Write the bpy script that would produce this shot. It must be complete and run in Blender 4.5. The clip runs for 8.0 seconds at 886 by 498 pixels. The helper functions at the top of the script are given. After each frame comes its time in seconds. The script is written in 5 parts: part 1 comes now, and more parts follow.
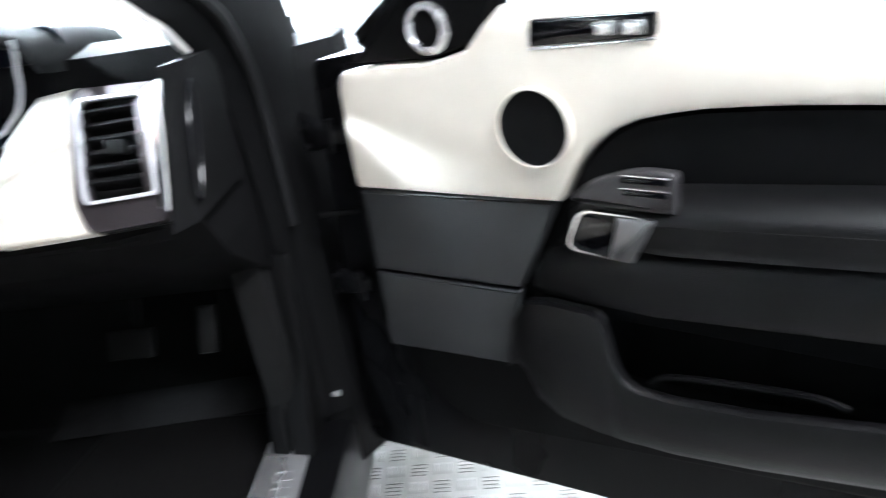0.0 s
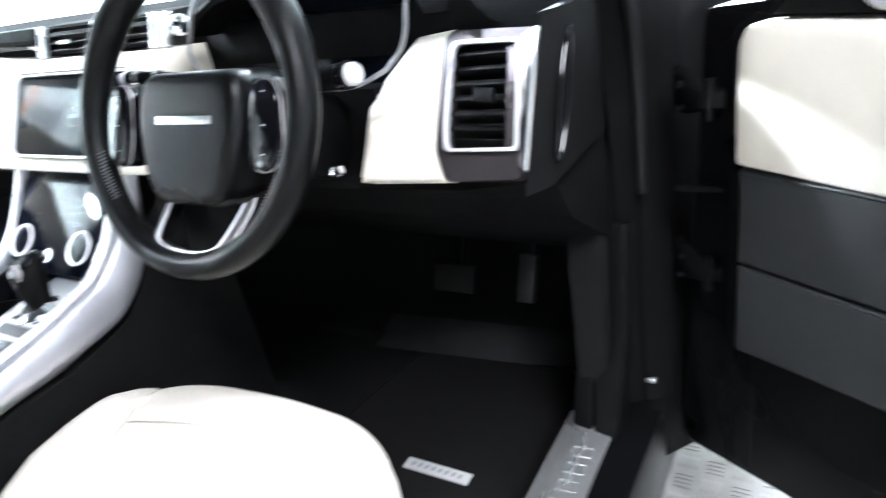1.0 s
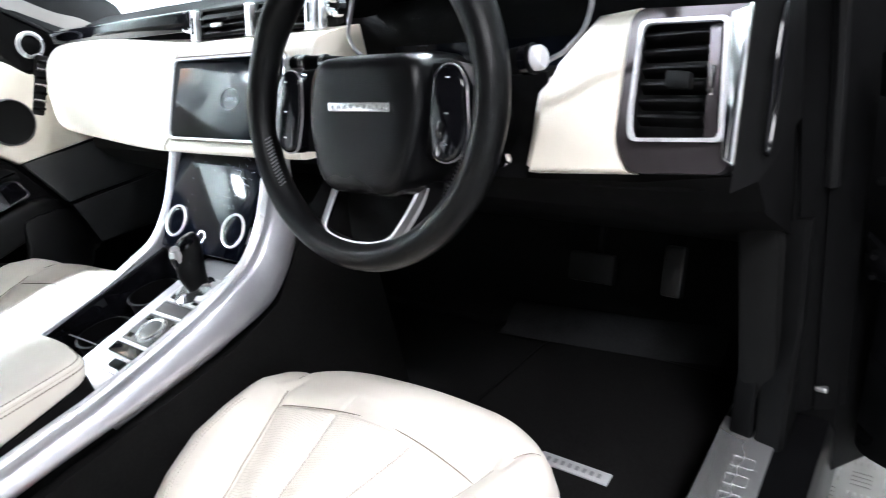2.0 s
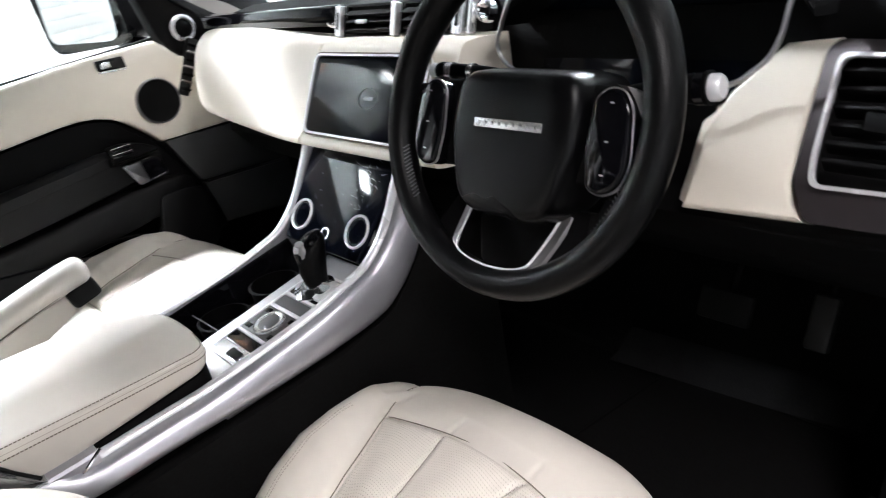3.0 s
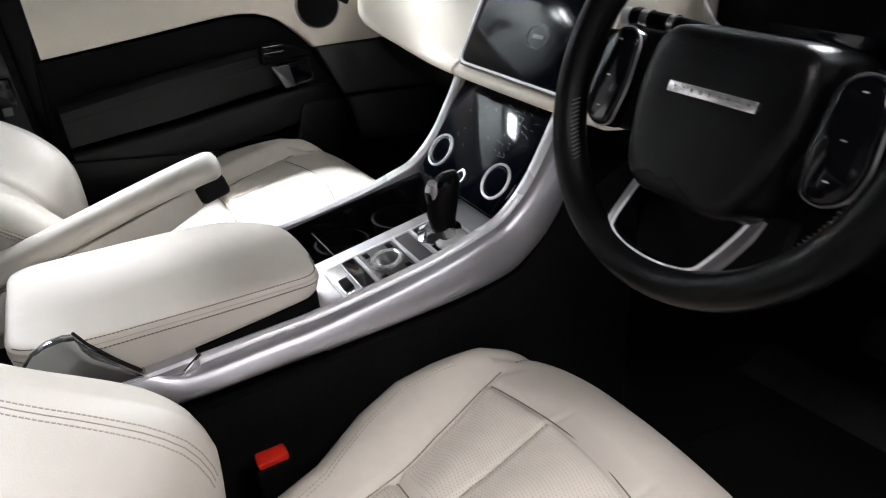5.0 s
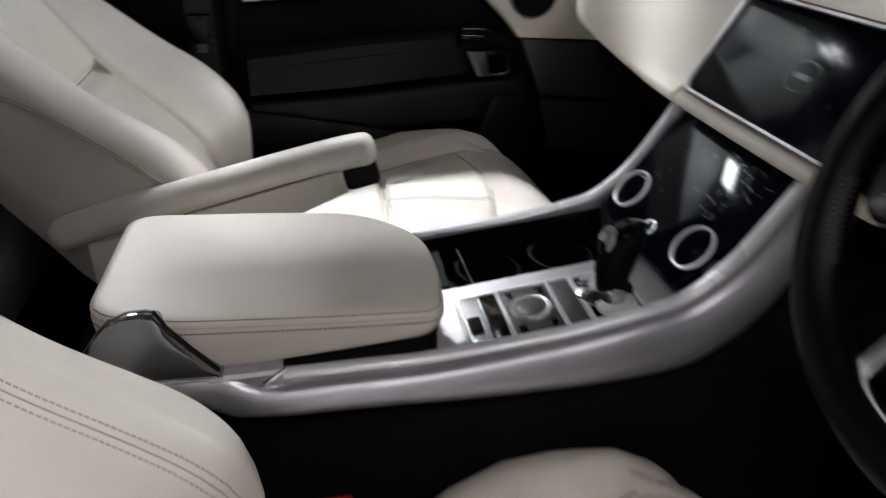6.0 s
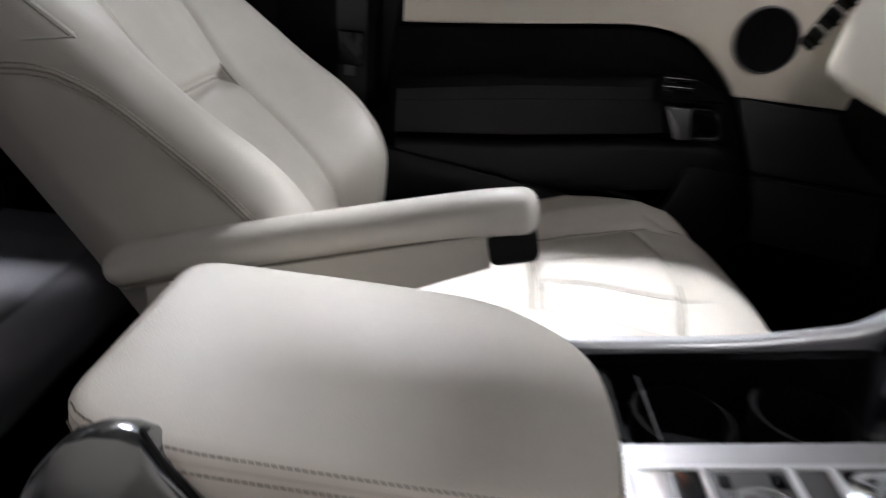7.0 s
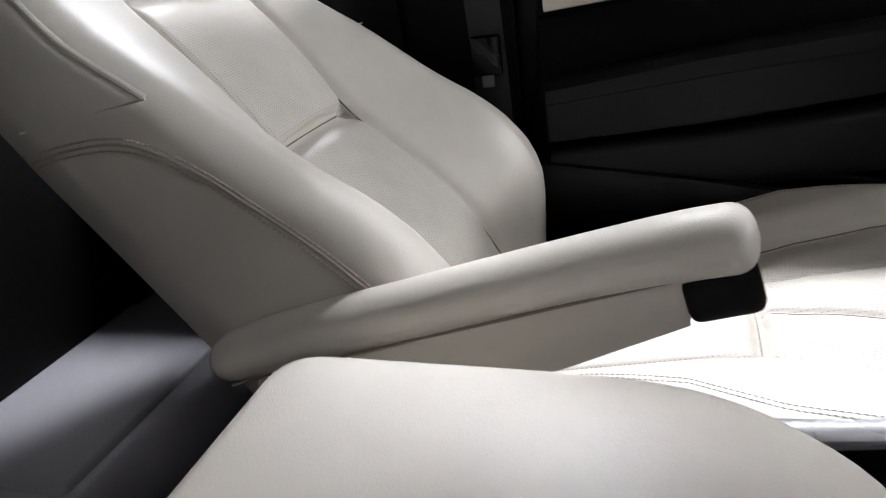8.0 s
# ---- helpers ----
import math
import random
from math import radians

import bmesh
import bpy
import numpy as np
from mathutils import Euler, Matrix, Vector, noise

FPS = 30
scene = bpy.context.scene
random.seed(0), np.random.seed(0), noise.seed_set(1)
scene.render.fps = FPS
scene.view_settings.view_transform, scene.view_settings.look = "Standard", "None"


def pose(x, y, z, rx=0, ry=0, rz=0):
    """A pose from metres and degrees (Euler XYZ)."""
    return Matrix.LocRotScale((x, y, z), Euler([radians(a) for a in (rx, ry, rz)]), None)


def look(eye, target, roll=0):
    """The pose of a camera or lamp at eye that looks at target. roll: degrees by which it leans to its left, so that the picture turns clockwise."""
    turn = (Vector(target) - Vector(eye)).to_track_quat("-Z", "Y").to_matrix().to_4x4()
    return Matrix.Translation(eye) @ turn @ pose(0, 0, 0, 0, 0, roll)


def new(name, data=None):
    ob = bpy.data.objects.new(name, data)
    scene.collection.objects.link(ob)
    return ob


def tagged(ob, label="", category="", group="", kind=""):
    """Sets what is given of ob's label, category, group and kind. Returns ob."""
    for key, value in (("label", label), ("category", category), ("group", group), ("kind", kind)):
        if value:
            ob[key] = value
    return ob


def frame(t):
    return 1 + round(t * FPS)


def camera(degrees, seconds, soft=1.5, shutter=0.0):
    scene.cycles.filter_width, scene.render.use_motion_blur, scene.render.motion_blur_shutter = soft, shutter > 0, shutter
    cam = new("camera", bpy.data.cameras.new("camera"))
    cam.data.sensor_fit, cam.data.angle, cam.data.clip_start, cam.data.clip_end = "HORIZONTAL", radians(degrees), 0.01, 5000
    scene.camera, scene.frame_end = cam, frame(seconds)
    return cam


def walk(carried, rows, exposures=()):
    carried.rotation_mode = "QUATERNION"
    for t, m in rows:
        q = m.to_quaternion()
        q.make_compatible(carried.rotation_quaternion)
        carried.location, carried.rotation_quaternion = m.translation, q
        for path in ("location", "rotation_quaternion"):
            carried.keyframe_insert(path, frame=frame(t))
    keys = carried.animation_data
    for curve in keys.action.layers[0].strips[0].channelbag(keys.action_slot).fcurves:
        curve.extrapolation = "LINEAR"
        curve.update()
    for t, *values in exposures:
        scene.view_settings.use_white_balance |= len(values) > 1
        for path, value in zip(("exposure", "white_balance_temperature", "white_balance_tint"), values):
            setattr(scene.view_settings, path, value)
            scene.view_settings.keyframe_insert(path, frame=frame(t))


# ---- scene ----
cam = camera(66.7, 8.0, soft=1.0, shutter=0.6)
PATH = [
    (0, (1.067, -0.336, 1.26), (0.899, 1.468, 0.413), -8.2),
    (0.5, (1.021, -0.292, 1.26), (0.415, 1.413, 0.408), -8.5),
    (1, (0.992, -0.256, 1.269), (-0.007, 1.237, 0.389), -10.6),
    (1.5, (0.942, -0.262, 1.274), (-0.201, 1.108, 0.371), -12.7),
    (1.7, (0.92, -0.27, 1.279), (-0.242, 1.086, 0.377), -12.7),
    (2.8, (0.839, -0.266, 1.298), (-0.522, 0.918, 0.435), -11.7),
    (3, (0.833, -0.252, 1.301), (-0.579, 0.877, 0.447), -10.7),
    (3.5, (0.841, -0.224, 1.306), (-0.682, 0.76, 0.462), -10.4),
    (4, (0.837, -0.227, 1.308), (-0.738, 0.661, 0.453), -9.9),
    (4.2, (0.831, -0.229, 1.297), (-0.747, 0.613, 0.402), -8.5),
    (5.3, (0.72, -0.22, 1.281), (-0.854, 0.535, 0.304), -2.3),
    (5.5, (0.701, -0.2, 1.273), (-0.916, 0.492, 0.319), 0.1),
    (6, (0.609, -0.159, 1.256), (-1.101, 0.193, 0.281), 2.6),
    (6.5, (0.489, -0.155, 1.228), (-1.267, 0.058, 0.294), 8.0),
    (7, (0.373, -0.153, 1.166), (-1.441, -0.201, 0.324), 5.6),
    (7.5, (0.281, -0.147, 1.139), (-1.502, -0.582, 0.346), -2.6),
    (8, (0.215, -0.147, 1.129), (-1.521, -0.737, 0.33), -8.2),
]
walk(cam, [(t, look(eye, target, roll)) for t, eye, target, roll in PATH],
     [(0, 2.52, 5700, 4), (1.0, 2.66, 5650, 4), (1.7, 2.34, 5750, 5), (2.8, 1.4, 6150, 9), (3.5, 0.95, 6200, 10), (4.2, 0.78, 6250, 10), (5.3, 0.7, 6300, 10), (6.0, -0.02, 6350, 12), (6.5, -0.15, 6350, 12), (7.0, 0.0, 6300, 13), (7.5, 0.08, 6300, 13), (8, 0.05, 6300, 13)])

# ---- room and world ----
world = bpy.data.worlds.new("world")
scene.world = world
world.use_nodes = True
world.node_tree.nodes["Background"].inputs[0].default_value = (0.75, 0.85, 1.0, 1)
world.node_tree.nodes["Background"].inputs[1].default_value = 0.02


# ---- materials ----
def mat(name, color, rough=0.5, metal=0.0, spread=0.06, scale=40.0, bump=0.0, bump_scale=400.0, coat=0.0, spec=0.5, wear=0.0):
    m = bpy.data.materials.new(name)
    m.use_nodes = True
    nt = m.node_tree
    b = nt.nodes["Principled BSDF"]
    b.inputs["Metallic"].default_value = metal
    b.inputs["Coat Weight"].default_value = coat
    b.inputs["Coat Roughness"].default_value = 0.05
    b.inputs["Specular IOR Level"].default_value = spec
    tc = nt.nodes.new("ShaderNodeTexCoord")
    n1 = nt.nodes.new("ShaderNodeTexNoise")
    n1.inputs["Scale"].default_value = scale
    n1.inputs["Detail"].default_value = 6
    nt.links.new(tc.outputs["Object"], n1.inputs["Vector"])
    n0 = nt.nodes.new("ShaderNodeTexNoise")
    n0.inputs["Scale"].default_value = scale / 9
    n0.inputs["Detail"].default_value = 3
    nt.links.new(tc.outputs["Object"], n0.inputs["Vector"])
    mix = nt.nodes.new("ShaderNodeMath")
    mix.operation = "ADD"
    nt.links.new(n1.outputs["Fac"], mix.inputs[0])
    nt.links.new(n0.outputs["Fac"], mix.inputs[1])
    ramp = nt.nodes.new("ShaderNodeMapRange")
    ramp.inputs["From Min"].default_value, ramp.inputs["From Max"].default_value = 0.7, 1.3
    ramp.inputs["To Min"].default_value, ramp.inputs["To Max"].default_value = 1 - spread, 1 + spread
    nt.links.new(mix.outputs[0], ramp.inputs["Value"])
    mul = nt.nodes.new("ShaderNodeVectorMath")
    mul.operation = "SCALE"
    mul.inputs[0].default_value = color
    nt.links.new(ramp.outputs[0], mul.inputs["Scale"])
    nt.links.new(mul.outputs[0], b.inputs["Base Color"])
    rr = nt.nodes.new("ShaderNodeMapRange")
    rr.inputs["From Min"].default_value, rr.inputs["From Max"].default_value = 0.35, 0.65
    rr.inputs["To Min"].default_value = max(0.02, rough - (0.06 if metal < 0.5 else 0.015) - wear)
    rr.inputs["To Max"].default_value = min(1.0, rough + (0.06 if metal < 0.5 else 0.015) + wear)
    nt.links.new(n0.outputs["Fac"], rr.inputs["Value"])
    nt.links.new(rr.outputs[0], b.inputs["Roughness"])
    if bump:
        v = nt.nodes.new("ShaderNodeTexVoronoi")
        v.inputs["Scale"].default_value = bump_scale
        nt.links.new(tc.outputs["Object"], v.inputs["Vector"])
        bp = nt.nodes.new("ShaderNodeBump")
        bp.inputs["Strength"].default_value = bump
        bp.inputs["Distance"].default_value = 0.0006
        nt.links.new(v.outputs["Distance"], bp.inputs["Height"])
        nt.links.new(bp.outputs[0], b.inputs["Normal"])
    return m


def perforated(name, color, step=0.0036):
    """Leather with rows of small holes."""
    m = mat(name, color, 0.5, spread=0.05)
    nt = m.node_tree
    b = nt.nodes["Principled BSDF"]
    tc = nt.nodes.new("ShaderNodeTexCoord")
    sx = nt.nodes.new("ShaderNodeSeparateXYZ")
    nt.links.new(tc.outputs["Object"], sx.inputs[0])

    def math_node(op, a, c):
        n = nt.nodes.new("ShaderNodeMath")
        n.operation = op
        for k, v in ((0, a), (1, c)):
            if isinstance(v, (int, float)):
                n.inputs[k].default_value = v
            else:
                nt.links.new(v, n.inputs[k])
        return n.outputs[0]

    along = math_node("SUBTRACT", sx.outputs[1], sx.outputs[2])
    k = math.pi / step
    s1 = math_node("SINE", math_node("MULTIPLY", math_node("ADD", sx.outputs[0], along), k), 0)
    s2 = math_node("SINE", math_node("MULTIPLY", math_node("SUBTRACT", sx.outputs[0], along), k), 0)
    dots = math_node("GREATER_THAN", math_node("MULTIPLY", s1, s2), 0.78)
    old = b.inputs["Base Color"].links[0].from_socket
    dark = nt.nodes.new("ShaderNodeMix")
    dark.data_type = "RGBA"
    dark.inputs["B"].default_value = (color[0] * 0.58, color[1] * 0.55, color[2] * 0.52, 1)
    nt.links.new(dots, dark.inputs["Factor"])
    nt.links.new(old, dark.inputs["A"])
    nt.links.new(dark.outputs["Result"], b.inputs["Base Color"])
    return m


def glow(name, color, strength):
    m = bpy.data.materials.new(name)
    m.use_nodes = True
    b = m.node_tree.nodes["Principled BSDF"]
    b.inputs["Base Color"].default_value = (*color, 1)
    b.inputs["Emission Color"].default_value = (*color, 1)
    b.inputs["Emission Strength"].default_value = strength
    return m


def glass_mat(name):
    m = bpy.data.materials.new(name)
    m.use_nodes = True
    nt = m.node_tree
    nt.nodes.remove(nt.nodes["Principled BSDF"])
    t = nt.nodes.new("ShaderNodeBsdfTransparent")
    t.inputs[0].default_value = (0.93, 0.96, 0.95, 1)
    g = nt.nodes.new("ShaderNodeBsdfGlossy")
    g.inputs["Roughness"].default_value = 0.02
    mx = nt.nodes.new("ShaderNodeMixShader")
    mx.inputs[0].default_value = 0.05
    nt.links.new(t.outputs[0], mx.inputs[1])
    nt.links.new(g.outputs[0], mx.inputs[2])
    nt.links.new(mx.outputs[0], nt.nodes["Material Output"].inputs[0])
    return m


CREAM = (0.70, 0.655, 0.59)
cream = mat("cream_leather", CREAM, 0.42, spread=0.04, scale=30, bump=0.13, bump_scale=700)
cream_dash = mat("cream_dash_leather", (0.70, 0.65, 0.565), 0.5, spread=0.03, scale=30, bump=0.2, bump_scale=800)
cream_perf = perforated("perforated_leather", CREAM)
stitch_grey = mat("stitch_grey", (0.07, 0.07, 0.075), 0.7)
deck_grey = mat("deck_grey", (0.045, 0.043, 0.045), 0.45, spread=0.08)
# Pale, barely metallic: the bright reflections of chrome are put into the colour.
rim_sheen = mat("rim_sheen", (0.74, 0.74, 0.76), 0.3, metal=0.25, spread=0.02)
mat_carpet = mat("mat_carpet", (0.0068, 0.0066, 0.0066), 0.95, spec=0.1, spread=0.4, scale=260, bump=0.8, bump_scale=1500)
pedal_face = mat("pedal_face", (0.014, 0.014, 0.0145), 0.45, spec=0.3)
# Lighter copy of the mat's carpet; light on the slope is in the colour.
lip_carpet_lit = mat("lip_carpet_lit", (0.018, 0.018, 0.0184), 0.95, spec=0.1, spread=0.3, scale=260, bump=0.8, bump_scale=1500)
belt_web = mat("belt_webbing", (0.012, 0.012, 0.0125), 0.6, spread=0.2, scale=120, bump=0.4, bump_scale=900)
thread = mat("thread", (0.46, 0.41, 0.35), 0.8)
black_leather = mat("black_leather", (0.0026, 0.0026, 0.0028), 0.45, spec=0.08, spread=0.15, bump=0.4, bump_scale=900)
door_leather = mat("door_leather", (0.0038, 0.0038, 0.0042), 0.48, spec=0.24, spread=0.15, bump=0.4, bump_scale=900)
deck_satin = mat("deck_satin", (0.50, 0.495, 0.515), 0.36, metal=0.55, spread=0.04)
black_plastic = mat("black_plastic", (0.003, 0.003, 0.0032), 0.55, spec=0.09, spread=0.2, bump=0.3, bump_scale=1100)
soft_black = mat("soft_black", (0.0026, 0.0026, 0.0028), 0.62, spec=0.07, spread=0.2, bump=0.3, bump_scale=900)
hub_leather = mat("hub_leather", (0.0022, 0.0022, 0.0026), 0.30, spec=0.17, spread=0.15, bump=0.2, bump_scale=900)
wheel_leather = mat("wheel_leather", (0.003, 0.003, 0.0033), 0.33, spec=0.14, spread=0.15, bump=0.2, bump_scale=800)
silver_paint = mat("silver_print", (0.55, 0.55, 0.56), 0.45, metal=0.2)
dark_trim = mat("dark_trim_plastic", (0.016, 0.0145, 0.016), 0.42, spread=0.06)
scratch = mat("scratched_glass", (0.34, 0.35, 0.38), 0.5)
faint = mat("faint_print", (0.010, 0.012, 0.014), 0.25)
grey_leather = mat("grey_leather", (0.022, 0.0235, 0.025), 0.5, spread=0.08, bump=0.5, bump_scale=650)
gloss_black = mat("gloss_black", (0.003, 0.003, 0.004), 0.07, spread=0.1, spec=0.25)
screen_glass = mat("screen_glass", (0.003, 0.004, 0.007), 0.05, spread=0.2, spec=0.10, wear=0.02)
silver = mat("satin_silver", (0.52, 0.52, 0.565), 0.36, metal=0.75, spread=0.05)
deck_silver = mat("deck_silver", (0.30, 0.288, 0.295), 0.38, metal=0.9, spread=0.04)
bezel_metal = mat("dark_bezel", (0.32, 0.325, 0.33), 0.17, metal=0.9, spread=0.05)
mauve = mat("bronze_trim", (0.06, 0.051, 0.055), 0.42, metal=0.6, spread=0.06)
chrome = mat("chrome", (0.82, 0.82, 0.84), 0.14, metal=1.0, spread=0.02)
bright = mat("brushed_bright", (0.80, 0.80, 0.81), 0.27, metal=0.85, spread=0.03)
pull_metal = mat("pull_metal", (0.14, 0.14, 0.145), 0.33, metal=0.8, spread=0.05)
# Low metallic value; the metal's reflected brightness is in the base colour.
pale_sheen = mat("pale_for_chrome_sheen", (0.84, 0.85, 0.88), 0.26, metal=0.3, spread=0.02)
# Dark stitch colour; tubes of it also paint the shade in seams and creases.
seam_shade_thread = mat("seam_shade_and_thread", (0.20, 0.175, 0.14), 0.9)
bonnet_paint = mat("bonnet_paint", (0.006, 0.006, 0.007), 0.08, spread=0.05, coat=0.6)
# Near-black colour that paints the shade inside the door pocket.
pocket_shade = mat("pocket_shade", (0.002, 0.002, 0.002), 0.95, spec=0.03, spread=0.2)
climate_glass = mat("climate_glass", (0.003, 0.004, 0.008), 0.045, spread=0.2, spec=0.13, wear=0.02)
rubber = mat("rubber", (0.006, 0.006, 0.006), 0.7, spec=0.2)
carpet = mat("carpet", (0.0065, 0.0064, 0.0064), 0.95, spec=0.1, spread=0.4, scale=300, bump=0.8, bump_scale=1500)
paint = mat("black_paint", (0.004, 0.004, 0.0045), 0.30, spread=0.05, spec=0.10)
red = mat("red_plastic", (0.62, 0.02, 0.008), 0.35)
steel = mat("steel", (0.35, 0.35, 0.36), 0.35, metal=0.9)
glass = glass_mat("glass")
grey_paint = mat("grey_paint", (0.30, 0.30, 0.31), 0.7, spread=0.08, scale=5)
white_paint = mat("white_paint", (0.80, 0.80, 0.80), 0.6, spread=0.05, scale=6)
orange = mat("orange_paint", (0.75, 0.22, 0.06), 0.5, spread=0.15, scale=8)
tread = mat("tread_plate", (0.24, 0.232, 0.22), 0.42, metal=0.35, spread=0.2, scale=14)
pillar_fabric = mat("pillar_fabric", (0.50, 0.48, 0.46), 0.9, spread=0.05)
headlining = mat("headlining", (0.02, 0.02, 0.021), 0.9, spread=0.05)
mirror_mat = mat("mirror", (0.9, 0.9, 0.9), 0.02, metal=1.0, spread=0.0)
# Pale leather darkened: the rear cabin's shade is put into this colour.
rear_leather_shaded = mat("rear_seat_leather_in_shade", (0.22, 0.215, 0.235), 0.36, spread=0.05, bump=0.2)


# ---- mesh helpers ----
def part(name, bm, material, parent=None, label="", smooth=True):
    bmesh.ops.recalc_face_normals(bm, faces=bm.faces)
    me = bpy.data.meshes.new(name)
    bm.to_mesh(me)
    bm.free()
    if smooth:
        me.shade_smooth()
        me.set_sharp_from_angle(angle=radians(38))
    me.materials.append(material)
    ob = new(name, me)
    if parent:
        ob.parent = parent
    if label:
        ob["label"] = label
    return ob


def part_smooth(name, bm, material, parent, label, normals):
    """Like part, for one of several sheets cut from one skin: it keeps the whole skin's normals."""
    bmesh.ops.recalc_face_normals(bm, faces=bm.faces)
    bm.faces.ensure_lookup_table()
    bm.verts.index_update()
    f = bm.faces[len(bm.faces) // 2]
    if f.normal.dot(normals[f.verts[0].index]) < 0:
        bmesh.ops.reverse_faces(bm, faces=bm.faces)
    me = bpy.data.meshes.new(name)
    bm.to_mesh(me)
    bm.free()
    me.shade_smooth()
    me.normals_split_custom_set_from_vertices(normals)
    me.materials.append(material)
    ob = new(name, me)
    ob.parent = parent
    ob["label"] = label
    return ob


def thing(name, label, category, group="", kind="", at=(0, 0, 0)):
    ob = new(name)
    ob.location = at
    ob.empty_display_size = 0.05
    return tagged(ob, label, category, group, kind)


def raw(verts, faces):
    bm = bmesh.new()
    vs = [bm.verts.new(v) for v in verts]
    for f in faces:
        try:
            bm.faces.new([vs[i] for i in f])
        except ValueError:
            pass
    return bm


def moved(bm, m):
    bmesh.ops.transform(bm, matrix=m, verts=bm.verts)
    return bm


def rbox(c, s, r=0.004, seg=2, m=None):
    bm = bmesh.new()
    bmesh.ops.create_cube(bm, size=1)
    bmesh.ops.scale(bm, vec=s, verts=bm.verts)
    r = min(r, 0.49 * min(s))
    if r > 0:
        bmesh.ops.bevel(bm, geom=bm.edges[:], offset=r, segments=seg, profile=0.5, affect="EDGES")
    if m:
        moved(bm, m)
    return moved(bm, Matrix.Translation(c))


def loft(rings, closed=True, caps=True, ring_closed=True):
    """A skin over rings of equally many points."""
    n = len(rings[0])
    verts = [p for ring in rings for p in ring]
    faces = []
    for i in range(len(rings) - 1):
        for j in range(n if ring_closed else n - 1):
            k = (j + 1) % n
            faces.append((i * n + j, i * n + k, (i + 1) * n + k, (i + 1) * n + j))
    if caps and ring_closed:
        faces.append(tuple(range(n)))
        faces.append(tuple((len(rings) - 1) * n + j for j in range(n)))
    return raw(verts, faces)


def smooth_path(pts, n=8, loop=False):
    """Catmull-Rom through the points."""
    pts = [Vector(p) for p in pts]
    out = []
    m = len(pts)
    for i in range(m if loop else m - 1):
        a, b, c, d = (pts[(i + k) % m] if loop else pts[min(max(i + k, 0), m - 1)] for k in (-1, 0, 1, 2))
        for j in range(n):
            t = j / n
            out.append(0.5 * (2 * b + (c - a) * t + (2 * a - 5 * b + 4 * c - d) * t * t + (3 * b - a - 3 * c + d) * t ** 3))
    if not loop:
        out.append(pts[-1])
    return out


def tube(path, r, n=10, loop=False, squash=1.0, up=(0, 0, 1)):
    path = [Vector(p) for p in path]
    rings = []
    m = len(path)
    for i, p in enumerate(path):
        a = path[(i - 1) % m] if loop or i else p
        b = path[(i + 1) % m] if loop or i < m - 1 else p
        d = (b - a).normalized()
        s = d.cross(Vector(up))
        s = s.normalized() if s.length > 1e-5 else d.orthogonal().normalized()
        u = s.cross(d)
        rr = r(i / max(1, m - 1)) if callable(r) else r
        rings.append([p + rr * (math.cos(q) * s + squash * math.sin(q) * u) for q in (2 * math.pi * k / n for k in range(n))])
    if loop:
        rings.append(rings[0])
    bm = loft(rings, caps=not loop)
    if loop:
        bmesh.ops.remove_doubles(bm, verts=bm.verts, dist=1e-6)
    return bm


def lathe(profile, n=40, m=None):
    """Turns (radius, height) pairs round z."""
    rings = [[(r * math.cos(q), r * math.sin(q), z) for q in (2 * math.pi * k / n for k in range(n))] for r, z in profile]
    bm = loft(rings, caps=False)
    bmesh.ops.remove_doubles(bm, verts=bm.verts, dist=1e-6)
    return moved(bm, m) if m else bm


def rounded(poly, r, n=5):
    """A polygon with its corners rounded; r: one radius or one for each corner."""
    out = []
    m = len(poly)
    for i in range(m):
        p, a, b = Vector(poly[i]), Vector(poly[i - 1]), Vector(poly[(i + 1) % m])
        rad = r[i] if isinstance(r, (list, tuple)) else r
        k = min(rad, 0.45 * (a - p).length, 0.45 * (b - p).length)
        s, e = p + (a - p).normalized() * k, p + (b - p).normalized() * k
        for j in range(n + 1):
            t = j / n
            out.append(tuple((1 - t) ** 2 * s + 2 * t * (1 - t) * p + t * t * e))
    return out


def plate(poly, t, m=None, edge=0.002, seg=2):
    """A flat polygon in local x, y, thickened from z = 0 to t, with eased front edges."""
    bm = bmesh.new()
    vs = [bm.verts.new((x, y, 0)) for x, y in poly]
    f = bm.faces.new(vs)
    ext = bmesh.ops.extrude_face_region(bm, geom=[f])
    top = [v for v in ext["geom"] if isinstance(v, bmesh.types.BMVert)]
    bmesh.ops.translate(bm, vec=(0, 0, t), verts=top)
    if edge > 0:
        edges = [e for e in bm.edges if all(v in top for v in e.verts)]
        bmesh.ops.bevel(bm, geom=edges, offset=edge, segments=seg, profile=0.5, affect="EDGES")
    return moved(bm, m) if m else bm


def frame_plate(outer, inner, t, m=None):
    """A rim between two loops of equally many points."""
    n = len(outer)
    rings = [[(*p, 0) for p in outer], [(*p, t) for p in outer], [(*p, t) for p in inner], [(*p, 0) for p in inner], [(*p, 0) for p in outer]]
    bm = loft(rings, caps=False)
    bmesh.ops.remove_doubles(bm, verts=bm.verts, dist=1e-6)
    return moved(bm, m) if m else bm


def axes(o, x, y):
    """A pose with its origin at o, local x along x and local y near y."""
    x = Vector(x).normalized()
    z = x.cross(Vector(y)).normalized()
    y = z.cross(x)
    m = Matrix((x, y, z)).transposed().to_4x4()
    m.translation = o
    return m


